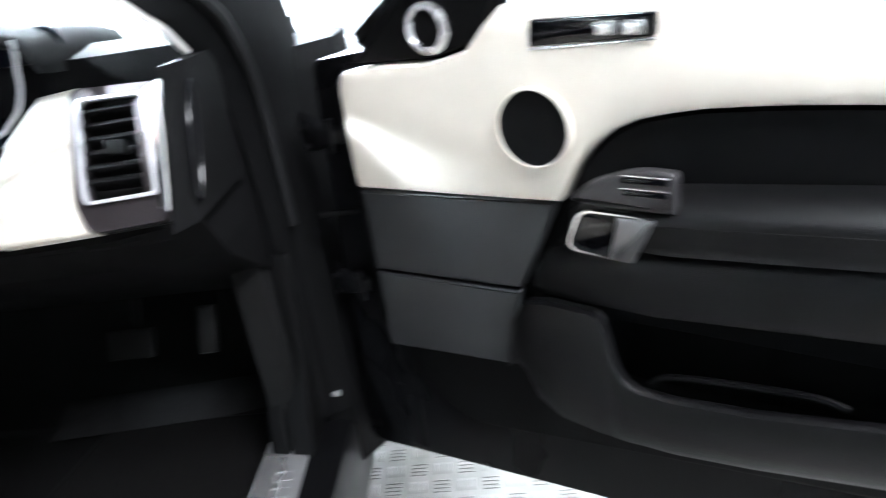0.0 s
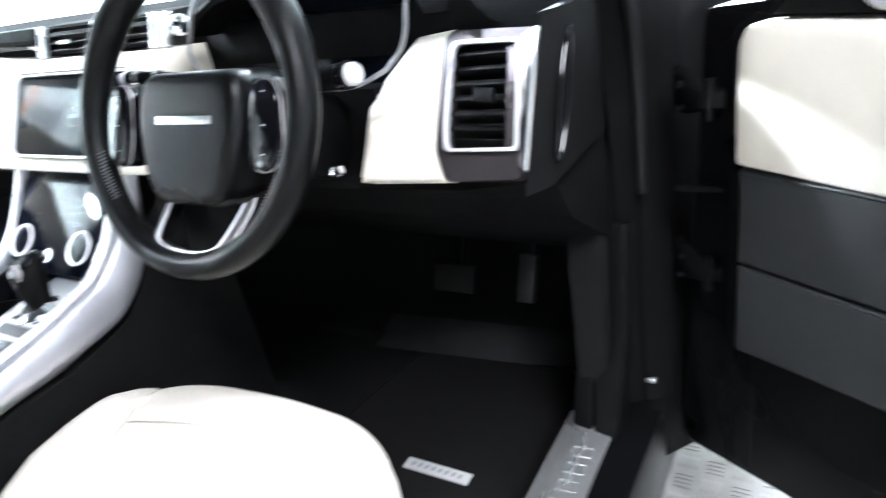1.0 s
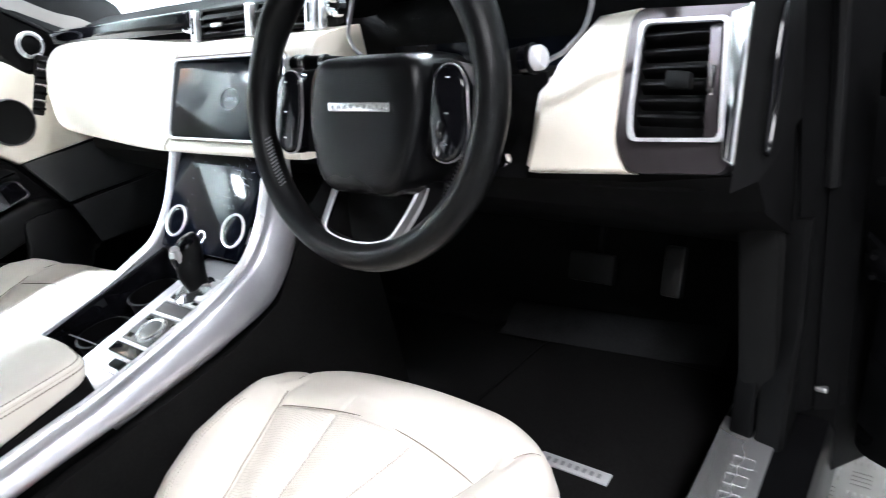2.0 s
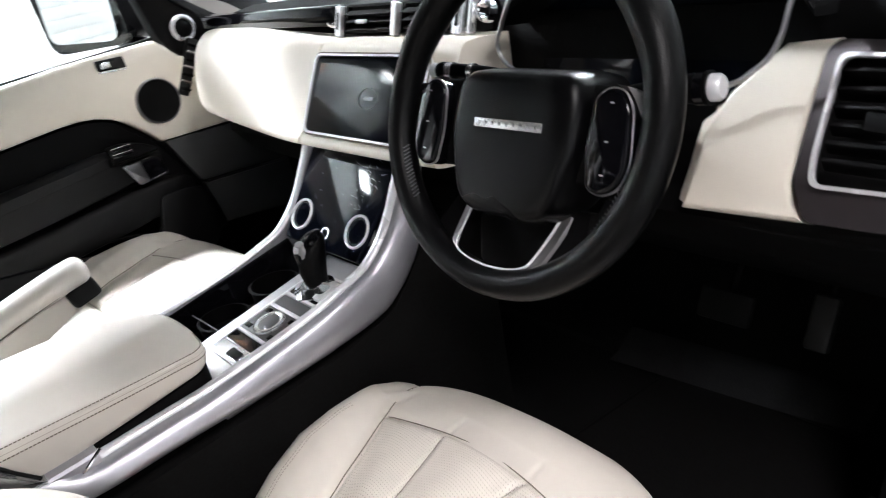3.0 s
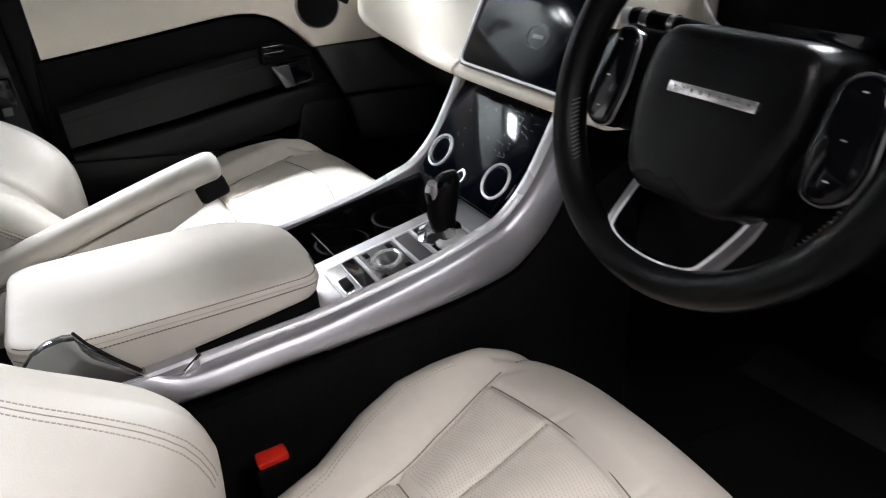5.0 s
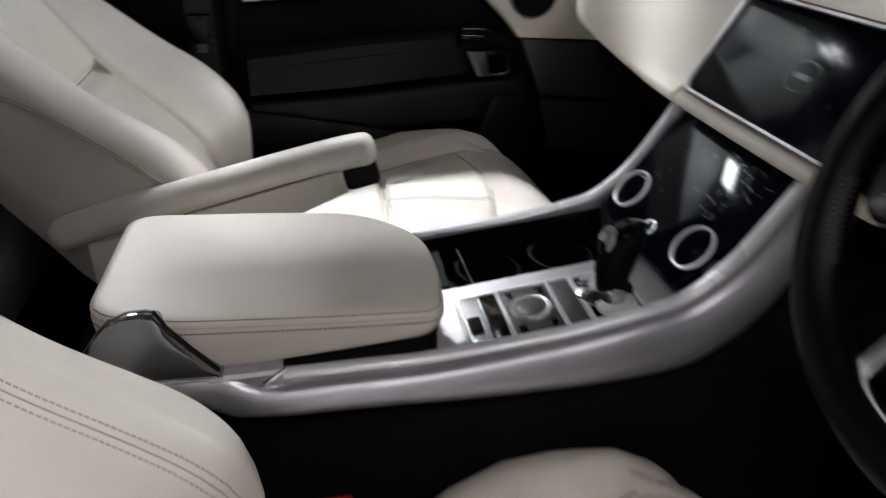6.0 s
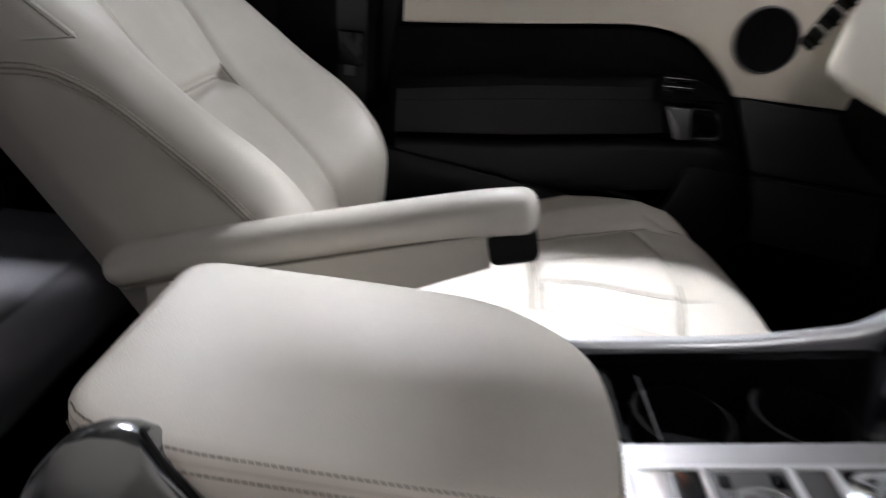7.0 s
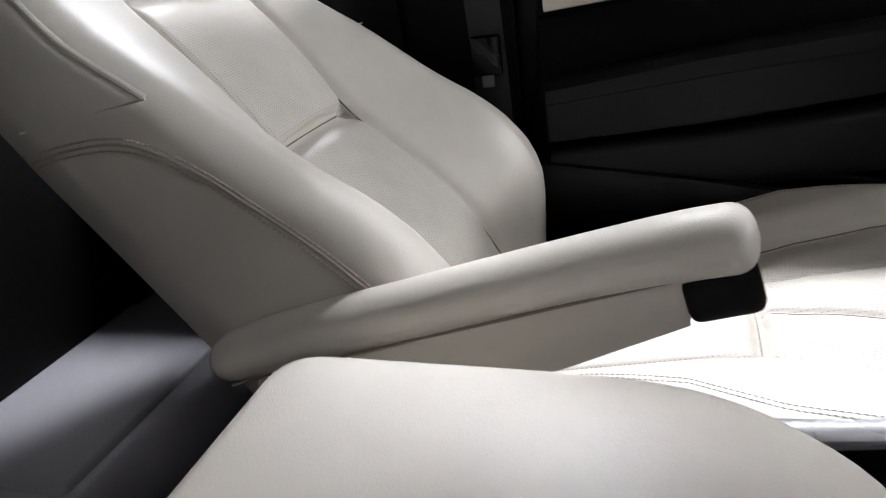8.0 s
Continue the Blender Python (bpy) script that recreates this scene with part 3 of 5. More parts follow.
def end_y(x, z):
    return .335 + .5 * (z - 1.0) - .3 * max(0, x - .6)


def on_end(bm, lift=0.0):
    """Bends local x, z, depth onto the dash end."""
    for v in bm.verts:
        x, z, d = v.co
        v.co = Vector((x, end_y(x, z), z)) + Vector((0, -.894, .447)) * (d + lift)
    return bm


part("side_panel", on_end(plate(PANEL, .032, None, .006, 4), -.030), cream_dash, dash, "cream leather panel beside the wheel")
facet = []
for z, x in ((1.003, .4995), (1.03, .5030), (1.055, .5045), (1.075, .5065), (1.092, .5150)):
    y = end_y(x, z)
    facet.append([(x + .004, y + .002, z), (x - .010, y + .012, z), (x - .020, y + .034, z), (x - .012, y + .070, z), (x + .02, y + .060, z)])
part("side_facet", loft(facet), cream_dash, dash, "cream leather inner flank of the panel")
SUR_O = rounded([(.604, 1.146), (.600, 1.038), (.619, 1.0085), (.722, 1.0235), (.728, 1.157), (.615, 1.154)], [.006, .01, .01, .012, .008, .006], 5)
SUR_I = rounded([(.617, 1.143), (.6135, 1.06), (.6165, 1.036), (.716, 1.048), (.709, 1.147), (.64, 1.144)], [.012, .01, .012, .006, .006, .01], 5)
side_vent = part("side_vent", on_end(frame_plate(SUR_O, SUR_I, .018), -.016), mauve, dash, "bronze metal outer vent surround")
part("vent_backing", on_end(plate(SUR_O, .004, None, 0), -.030), rubber, side_vent)
CH_I = [(lerp(x, .664, .075), lerp(z, 1.093, .062)) for x, z in SUR_I]
part("vent_chrome", on_end(frame_plate(SUR_I, CH_I, .007), .0008), rim_sheen, side_vent, "vent frame, pale in place of chrome's shine")
for k in range(6):
    z = 1.060 + .0142 * k
    part("slat", on_end(moved(rbox((.654 - .02 * (z - 1.09), 0, 0), (.070, .004, .018), .001, m=Matrix.Rotation(radians(-22), 4, "X") @ Matrix.Rotation(radians(5), 4, "Z")), Matrix.Translation((0, z, 0))), -.011), black_plastic, side_vent)
part("tab", on_end(rbox((.664, 1.0945, 0), (.028, .015, .012), .003), .0), black_plastic, side_vent, "black adjuster tab")
part("wheel_strip", on_end(plate(rounded([(.690, 1.141), (.696, 1.048), (.709, 1.050), (.702, 1.142)], .002), .004, None, .001), -.004), mauve, side_vent, "metal strip with the vent wheel")
part("vent_wheel", on_end(rbox((.699, 1.096, 0), (.006, .026, .010), .003), .001), chrome, side_vent, "chrome vent wheel")
part("edge_strip", on_end(plate(rounded([(.709, 1.150), (.716, 1.034), (.729, 1.030), (.729, 1.158)], .003), .010, None, .004, 3), -.002), chrome, side_vent, "bright polished outer edge")
part("end_cap", loft([[(.728, end_y(.728, z) - .002, z), (.745, end_y(.728, z) + .03, z), (.745, .5, z), (.728, .5, z)] for z in (1.01, 1.06, 1.11, 1.16, 1.17)]), soft_black, dash, "black end cap of the dash")
part("end_vent", tube([(.7475, .374 + .013 * math.cos(q) + .5 * .060 * math.sin(q), 1.09 + .060 * math.sin(q)) for q in (2 * math.pi * k / 28 for k in range(28))], .0022, 8, loop=True), gloss_black, dash, "gloss ring of the dash end vent")
OV = axes((-.6565, .337, 1.120), (0, .5, .86), (0, -.86, .5))
outer_vent = part("outer_vent", plate(rounded([(-.062, -.013), (.062, -.013), (.062, .013), (-.062, .013)], .006), .012, OV @ Matrix.Translation((0, 0, -.010)), .003), rubber, dash, "passenger's outer vent at the dash end")
for k in range(7):
    part("slat", moved(rbox((-.048 + .016 * k, .0, .004), (.004, .024, .010), .001, m=Matrix.Rotation(radians(25), 4, "Y")), OV), bright if k % 2 else black_plastic, outer_vent)
part("knee_panel", loft([[(x, .372, z0), (x, .36, z0 - .02), (x, .40, z1), (x, .50, z1), (x, .50, z0)] for x, z0, z1 in ((.30, 1.0, .93), (.45, 1.0, .93), (.62, 1.006, .93), (.735, 1.022, .945))]), soft_black, dash, "black knee panel under the dash")
for bx in (.585, .631):
    part("knee_button", rbox((bx, .3845, .966), (.014, .006, .004), .001, m=Matrix.Rotation(radians(20), 4, "X")), bright, dash, "small bright mark on the knee panel")
part("starter_ring", lathe([(0, .005), (.005, .005), (.0055, .009), (.008, .009), (.009, .007), (.009, 0)], 24, axes((.477, .325, 1.019), (1, 0, 0), (0, .3, 1))), chrome, dash, "small chrome push button")

# ---- steering wheel ----
WC, WR, WT = Vector((.396, .208, 1.127)), .1598, radians(22.4)
wm = Matrix.Translation(WC) @ Matrix.Rotation(-WT, 4, "X") @ Matrix.Rotation(radians(90), 4, "X")
wheel = thing("steering_wheel", "black leather steering wheel with gloss black button pods", "steering wheel")
rim_path = [wm @ Vector((WR * math.cos(q), WR * math.sin(q), 0)) for q in (2 * math.pi * k / 96 for k in range(96))]


def rim_r(t):
    """The rim is thicker at the thumb grips."""
    q = t * 360
    return .0158 + .0022 * (math.exp(-((q - 35) / 16) ** 2) + math.exp(-((q - 145) / 16) ** 2))


part("rim", tube(rim_path, rim_r, 18, loop=True, up=tuple(wm.to_3x3() @ Vector((0, 0, 1))), squash=1.08), wheel_leather, wheel, "black leather rim")
for q0 in (196, 322):
    for k in range(15):
        q, r2 = radians(q0 + 1.6 * k), radians(q0 + 1.6 * k + 1.6)
        part("stitch", tube([wm @ Vector(((WR - .0168) * math.cos(q), (WR - .0168) * math.sin(q), .0045)), wm @ Vector(((WR - .0135) * math.cos(r2), (WR - .0135) * math.sin(r2), .0118))], .0006, 5), stitch_grey, wheel)
PAD = rounded([(-.068, .046), (.084, .046), (.090, -.01), (.066, -.098), (-.054, -.098), (-.076, -.01)], [.03, .03, .05, .035, .035, .05], 7)
def hub_ring(k, z, lift=0.0):
    """The airbag cover's outline, drawn in by k round its middle, at depth z."""
    return [((x - .008) * k + .008, (y + .026) * k - .026 + lift * max(0, y + .02), z) for x, y in PAD]


HUB = ((1.0, -.070, .10), (1.005, -.040, .08), (1.0, -.020, .03), (.985, -.006, 0), (.955, .0035, 0), (.915, .0085, 0), (.86, .0112, 0), (.78, .0124, 0), (.6, .0130, 0))
part("airbag_cover", moved(loft([hub_ring(*q) for q in HUB]), wm), hub_leather, wheel, "black airbag cover")
part("badge", moved(rbox((.009, -.007, .0135), (.084, .0092, .003), .001), wm), bright, wheel, "bright bar-shaped wheel badge")
for k in range(9):
    part("badge_mark", moved(rbox((-.026 + .0088 * k, -.007, .0151), (.0028, .0034, .0004), .0001), wm), bezel_metal, wheel)
for s in (-1, 1):
    part("spoke", moved(loft([smooth_path([(s * x, h - a, z - .016), (s * x, h - a - .004, z), (s * x, -a, z + .004), (s * x, -h - a + .004, z), (s * x, -h - a, z - .016)], 4) for x, z, a, h in ((.06, -.010, .008, .045), (.11, -.012, .010, .045), (.138, -.010, .010, .040), (.158, -.002, .006, .034))]), wm), soft_black, wheel)
    o = 0 if s > 0 else -.008
    pod_loop = rounded([(s * (x + o), y) for x, y in ((.096, .022), (.108, .033), (.124, .031), (.134, .016), (.139, -.030), (.132, -.050), (.116, -.058), (.100, -.054), (.094, -.02))], .011)
    pod = part("button_pod", plate(pod_loop, .022, wm @ Matrix.Translation((0, 0, -.014)), .005, 3), gloss_black, wheel, "gloss black button pod")
    part("pod_trim", tube([wm @ Vector((x, y, .0030)) for x, y in pod_loop], .0012, 8, loop=True), deck_silver, pod, "thin bright edge")
    part("pod_shoulder", moved(loft([[(s * (x0 + o), y, z), (s * (x1 + o), y - .004, z - .004), (s * (x1 + o), y - .004, z - .014), (s * (x0 + o), y, z - .014)] for x0, x1, y, z in ((.112, .118, .036, .0), (.122, .134, .0345, -.001), (.130, .147, .024, -.003), (.137, .152, .010, -.006))]), wm), deck_silver, pod, "satin metal shoulder of the pod")
    for yy in (.02, -.012, -.04):
        part("mark", moved(rbox((s * (.116 + o), yy, .0085), (.0032, .0012, .0004), 0), wm), silver_paint, pod)
    part("lower_spoke", moved(loft([[(s * x0, y, z), (s * x1, y, z), (s * x1, y, z - .014), (s * x0, y, z - .014)] for x0, x1, y, z in ((.050, .084, -.078, -.034), (.054, .092, -.105, -.022), (.052, .100, -.136, -.004))]), wm), soft_black, wheel)
    leg = smooth_path([(s * .0575, -.084, -.0300), (s * .0555, -.104, -.0180), (s * .0505, -.1278, -.0020), (s * .0440, -.1370, .0025), (s * .025, -.1430, .0040), (0, -.1450, .0045)], 6)
    band = [(p, lerp(.012, .007, ease(12, 22, k))) for k, p in enumerate(leg)]
    out = []
    for k, (p, w) in enumerate(band):
        d = (leg[min(k + 1, len(leg) - 1)] - leg[max(k - 1, 0)]).normalized()
        o = Vector((d.y, -d.x, 0)).normalized()
        out.append((p, p + (o if o.x * s > 0 or o.y < -.5 else -o) * w))
    part("spoke_trim", moved(loft([[p, lerp(p, q, .15) + Vector((0, 0, .0012)), lerp(p, q, .8) + Vector((0, 0, .0002)), q - Vector((0, 0, .003)), lerp(p, q, .5) - Vector((0, 0, .007))] for p, q in out]), wm), deck_silver, wheel, "satin metal spoke trim")
    part("trim_line", tube([wm @ (p + Vector((0, 0, .0012))) for p in leg], .0014, 8), pale_sheen, wheel, "thin bright inner edge")
# Black plate added behind the spokes to stand for the opening's shade.
part("opening_shade_plate", moved(plate(rounded([(-.07, -.07), (.07, -.07), (.055, -.155), (-.055, -.155)], .01), .006, Matrix.Translation((0, 0, -.05))), wm), soft_black, wheel)
part("column_cover", loft([[wm @ Vector((a * x, a * y - .01, z)) for x, y in rounded([(-.06, .05), (.06, .05), (.055, -.055), (-.055, -.055)], .03)] for a, z in ((.9, -.05), (1.0, -.09), (1.05, -.22))]), soft_black, wheel)

for nm, pts, lb in (("wiper_stalk", [(.44, .275, 1.125), (.515, .285, 1.137), (.556, .288, 1.141)], "black wiper stalk with a bright end cap"), ("indicator_stalk", [(.345, .27, 1.148), (.30, .262, 1.154), (.250, .258, 1.156)], "black indicator stalk with a bright collar")):
    st = thing(nm, lb, "stalk")
    part("arm", tube(smooth_path(pts, 5), (lambda t: .008 + .007 * t) if nm == "wiper_stalk" else (lambda t: .0075 + .001 * t), 14), soft_black, st)
    d = (Vector(pts[-1]) - Vector(pts[-2])).normalized()
    e = Vector(pts[-1])
    thick = .0145 if nm == "wiper_stalk" else .0095
    part("collar", tube([e - d * .012, e - d * .004], thick, 18), gloss_black, st)
    if nm == "indicator_stalk":
        part("ring", tube([e - d * .022, e - d * .013], thick, 18), bright, st, "bright collar")
        part("ring", tube([e - d * .052, e - d * .046], thick, 18), bright, st, "bright collar")
    part("cap", tube([e - d * .002, e + d * .007, e + d * .010], lambda t: (.0118 if t < .9 else .0095) if nm == "wiper_stalk" else .008, 18), rim_sheen, st, "round bright end cap")

# ---- centre console ----
con = thing("centre_console", "centre console with satin silver sides and a black tray", "console")
part("base", loft([[(-.135, y, .42), (.135, y, .42), (.135, y, z), (-.135, y, z)] for y, z in ((-.42, .80), (-.2, .80), (.1, .81), (.2, .83), (.27, .90), (.40, .95))]), carpet, con, "black carpeted console base")
TOP = [(-.318, .8655), (-.276, .865), (-.247, .8635), (-.228, .857), (-.205, .854), (-.129, .857), (-.054, .860), (.071, .876), (.146, .893), (.185, .907), (.223, .942), (.255, .991), (.280, 1.035)]
LOW = [(-.316, .862), (-.277, .840), (-.247, .824), (-.230, .824), (-.205, .825), (-.127, .826), (-.01, .825), (.099, .828), (.170, .836), (.205, .850), (.245, .885), (.270, .93), (.292, 1.02)]
top_path = smooth_path([(0, y, z) for y, z in TOP], 5)
low_path = smooth_path([(0, y, z) for y, z in LOW], 5)
for s in (1, -1):
    rings = []
    for a, b in zip(top_path, low_path):
        g = .014 * ease(-.19, -.30, a.y)
        rings.append([(s * .112, a.y, a.z - .012), (s * .114, a.y, a.z + .001), (s * .128, a.y, a.z + .002), (s * (.136 - g * .7), lerp(a.y, b.y, .05), lerp(a.z, b.z, .05)), (s * (.140 - g * .8), lerp(a.y, b.y, .13), lerp(a.z, b.z, .13)),
                      (s * (.1445 - g), lerp(a.y, b.y, .38), lerp(a.z, b.z, .38)), (s * (.1468 - g), lerp(a.y, b.y, .58), lerp(a.z, b.z, .58)), (s * (.1462 - g), lerp(a.y, b.y, .76), lerp(a.z, b.z, .76)), (s * (.1430 - g), lerp(a.y, b.y, .92), lerp(a.z, b.z, .92)), (s * (.1380 - g), b.y, b.z), (s * .12, b.y, b.z)])
    part("side_trim", loft(rings), silver, con, "satin silver side trim")
    # Pale tube paints the highlight along the trim's top bevel.
    part("chrome_line", tube([(s * .119, p.y, p.z + .003) for p in top_path if p.y > -.212], .0080, 12, squash=.7), pale_sheen, con, "pale line for the edge's highlight")

# upper deck
def deck_z(y):
    return .849 + .155 * (y + .02)


deck = part("deck", loft([[(-.014, y, deck_z(y)), (.114, y, deck_z(y)), (.114, y, .80), (-.014, y, .80)] for y in (-.06, 0, .1, .2)]), deck_satin, con, "satin metal switch deck")
part("tray_floor", rbox((-.065, .07, .815), (.10, .26, .01), .002), soft_black, con)
dm = axes((0, 0, deck_z(0)), (1, 0, 0), (0, 1, .155))
part("deck_frame", frame_plate(rounded([(.010, -.022), (.098, -.022), (.098, .165), (.010, .165)], .006), rounded([(.014, -.018), (.094, -.018), (.094, .161), (.014, .161)], .005), .003, dm), rim_sheen, deck, "bright frame round the switches")
for y0, y1, mt, lb in ((-.018, .003, bright, "bright parking brake panel"), (.005, .022, gloss_black, "gloss black strip"), (.028, .078, deck_grey, "dark grey terrain control panel"), (.084, .104, deck_grey, "narrow dark grey switch panel"), (.112, .160, gloss_black, "gloss black gear lever surround")):
    part("switch_panel", plate(rounded([(.015, y0), (.093, y0), (.093, y1), (.015, y1)], .003), .0025, dm, .0008), mt, deck, lb)
for y in (.025, .081, .108):
    part("bar", moved(rbox((.054, y, .002), (.080, .005, .004), .001), dm), rim_sheen, deck, "bright divider bar")
part("brake_switch", moved(rbox((.066, -.009, .004), (.026, .013, .004), .0015), dm), black_plastic, deck, "black parking brake switch")
rot = part("rotary_control", lathe([(.0150, .003), (.0155, .0055), (.017, .0066), (.0205, .0066), (.0225, .005), (.023, .002)], 40, dm @ Matrix.Translation((.056, .053, .001))), bright, deck, "bright rotary terrain dial")
part("dial_face", lathe([(0, .0050), (.012, .0052), (.0154, .0042)], 30, dm @ Matrix.Translation((.056, .053, .001))), pull_metal, rot, "dark satin dial top")
for sx2 in (-1, 1):
    for yy in (.036, .070):
        part("button", moved(rbox((.056 + sx2 * .030, yy, .003), (.012, .008, .002), .0008), dm), gloss_black, deck)

# cup tray
tray = part("tray", loft([[(-.108, y, deck_z(y) + .002), (-.018, y, deck_z(y) + .002), (-.018, y, deck_z(y) - .002), (-.108, y, deck_z(y) - .002)] for y in (-.05, -.02)]), black_plastic, con)
part("tray_wall", loft([[(-.110, y, .82), (-.105, y, .82), (-.105, y, deck_z(y) + .008), (-.112, y, deck_z(y) + .012)] for y in (-.06, 0, .1, .19)]), gloss_black, con)
for y in (.035, .125):
    part("cup_holder", lathe([(.033, -.045), (.036, -.04), (.038, .0), (.040, .001), (.040, .002), (.036, .0025), (.034, -.038), (0, -.04)], 36, Matrix.Translation((-.062, y, deck_z(y) - .016))), soft_black, con, "round black cup holder")
part("tray_line", tube([(-.098, .004, deck_z(.004) - .002), (-.018, .006, deck_z(.006) - .001)], .0012, 6), pull_metal, con, "thin metal line across the tray")
part("tray_end", rbox((-.06, .185, .87), (.10, .02, .09), .004, m=Matrix.Rotation(radians(-35), 4, "X")), gloss_black, con)

# lower display with the two dials
lm = axes((0, .186, .900), (1, 0, 0), (0, .102, .122))
lower = part("lower_display", plate(rounded([(-.098, 0), (.098, 0), (.112, .165), (-.112, .165)], .006), .006, lm), climate_glass, con, "dark glossy climate touchscreen with light scratches")
nrm = lm.to_3x3() @ Vector((0, 0, 1))
for x in (-.073, .073):
    km = lm.copy()
    km.translation = Vector((x, .212, .933)) - nrm * .006
    dial = part("climate_dial", lathe([(0, .004), (.012, .005), (.0165, .007), (.0185, .011), (.0200, .011), (.0205, 0)], 40, km), gloss_black, con, "gloss black climate dial")
    part("dial_ring", lathe([(.0262, 0), (.0262, .008), (.0256, .0120), (.0245, .0135), (.0228, .0132), (.0220, .011), (.0218, .002)], 44, km), rim_sheen, dial, "bright metal ring")
km = lm.copy()
km.translation = Vector((0, .2, .92)) - nrm * .004
part("volume_button", lathe([(.0115, 0), (.0115, .006), (.010, .008), (.0078, .008), (.007, .006), (0, .006)], 28, km), bright, con, "small round chrome button")

rng = random.Random(5)
verts, faces = [], []
for k in range(44):
    if k < 26:
        cx, cy, ang, ln = rng.gauss(.052, .014), rng.gauss(.115, .022), rng.gauss(-.35, .25), rng.uniform(.006, .018)
    else:
        cx, cy, ang, ln = rng.uniform(-.06, .09), rng.uniform(.06, .155), rng.gauss(-.4, .6), rng.uniform(.004, .012)
    q = len(verts)
    d, w = Vector((math.cos(ang), math.sin(ang))), rng.uniform(.00015, .00036)
    n = Vector((-d.y, d.x))
    for e, f in ((-.5, 0), (-.1, 1), (.5, 0), (.05, -1)):
        p = Vector((cx, cy)) + d * ln * e + n * w * f
        verts.append(lm @ Vector((p.x, p.y, .00625)))
    faces.append((q, q + 1, q + 2, q + 3))
tagged(part("scratches", raw(verts, faces), scratch, lower, "fine light scratches", smooth=False), kind="stuff")

# gear lever
gear = thing("gear_lever", "black leather gear lever with a gloss top", "gear lever")
part("gate", lathe([(0, 0), (.03, 0), (.03, .004), (.022, .008), (.018, .012), (0, .012)], 32, dm @ Matrix.Translation((.05, .135, .001))), chrome, gear, "chrome collar at the base")
def grip(rows):
    return loft([[(x + .007 + 1.15 * a * math.cos(q), y + 1.12 * b * math.sin(q) * .93, z - .004 + .36 * b * math.sin(q)) for q in (2 * math.pi * k / 24 for k in range(24))] for x, y, z, a, b in rows])


part("stick", grip(((.049, .139, .862, .012, .013), (.048, .138, .878, .0115, .014), (.044, .139, .895, .013, .017), (.039, .142, .912, .0155, .021), (.035, .146, .928, .017, .023), (.033, .149, .939, .0165, .0225), (.0325, .151, .946, .013, .018), (.0325, .152, .949, .006, .008))), black_leather, gear)
part("cap", grip(((.0325, .150, .9455, .0135, .018), (.0323, .151, .9495, .0125, .0165), (.0323, .1515, .9518, .008, .011))), gloss_black, gear, "gloss black cap")
part("face", grip(((.0375, .127, .905, .007, .006), (.034, .129, .920, .010, .007), (.031, .131, .934, .010, .007), (.030, .133, .942, .006, .005))), gloss_black, gear, "gloss black front face")
part("face_frame", grip(((.0375, .1285, .902, .0085, .006), (.034, .1305, .920, .0118, .007), (.031, .1325, .936, .0118, .007), (.030, .1345, .9455, .008, .005))), deck_silver, gear, "satin metal frame of the face")
part("face_window", grip(((.0300, .1272, .931, .0066, .0030), (.0295, .1287, .938, .0066, .0030), (.0293, .1300, .9425, .0050, .0025))), silver_paint, gear, "bright panel at the top of the face")
part("surround", moved(loft([[(x, y, z) for x, y in rounded([(.020 + i, .116 + i), (.090 - i, .116 + i), (.090 - i, .158 - i), (.020 + i, .158 - i)], .008)] for i, z in ((0, .002), (.001, .006), (.008, .008), (.012, .005))]), dm), rim_sheen, gear, "bright gear gate")

# padded armrest lid
def lid_outline():
    return rounded([(-.092, -.362), (.098, -.362), (.117, -.295), (.121, -.15), (.120, -.054), (.05, -.045), (-.032, -.051), (-.086, -.115), (-.092, -.2)], [.03, .03, .03, .05, .02, .04, .05, .05, .05], 6)


arm_box = thing("armrest_box", "padded cream leather armrest lid on the console", "armrest")


def lid_ring(grow, z, tilt=0.0):
    c = Vector((.008, -.2))
    return [(c.x + (x - c.x) * (1 + grow / .11), c.y + (y - c.y) * (1 + grow / .16), z + tilt * (y + .2)) for x, y in lid_outline()]


LID = ((-.010, .866, .109), (-.006, .869, .105), (-.0035, .878, .07), (-.0015, .890, .03), (-.0005, .899, 0), (.0, .9062, -.018), (-.0010, .9092, -.022), (-.0006, .9122, -.024), (-.0022, .9150, -.024), (-.0052, .9170, -.022), (-.010, .9182, -.018), (-.022, .9192, -.012), (-.045, .9202, -.006), (-.085, .9208, 0), (-.108, .921, 0))
part("lid", loft([lid_ring(*q) for q in LID]), cream, arm_box, "cream leather lid")
part("lid_base", loft([lid_ring(-.004, .80), lid_ring(-.004, .8675, .105)]), soft_black, arm_box, "black base under the lid")
stitches(lid_ring(-.0024, .9156, -.024)[10:37], arm_box, .0040, .0031, .00055, seam_shade_thread)
stitches(lid_ring(.0003, .9046, -.016)[10:37], arm_box, .0040, .0031, .00055, seam_shade_thread)
part("lid_seam", tube(lid_ring(-.0013, .9092, -.022)[10:38], .0006, 6), thread, arm_box)
bez = []
for y, zt in ((-.365, .886), (-.358, .899), (-.348, .912), (-.336, .925), (-.322, .931), (-.308, .932), (-.298, .929), (-.290, .914), (-.271, .890), (-.253, .868), (-.250, .8675)):
    bez.append([(.104, y, .84), (.1275, y, .8672), (.1295, y, .8685), (.1300, y, lerp(.8675, zt, .45)), (.1285, y, lerp(.8675, zt, .8)), (.1255, y, zt - .0015), (.121, y, zt), (.113, y, zt - .001), (.104, y, zt - .006)])
part("rear_bezel", loft(bez), bezel_metal, con, "dark metallic bezel behind the armrest lid")
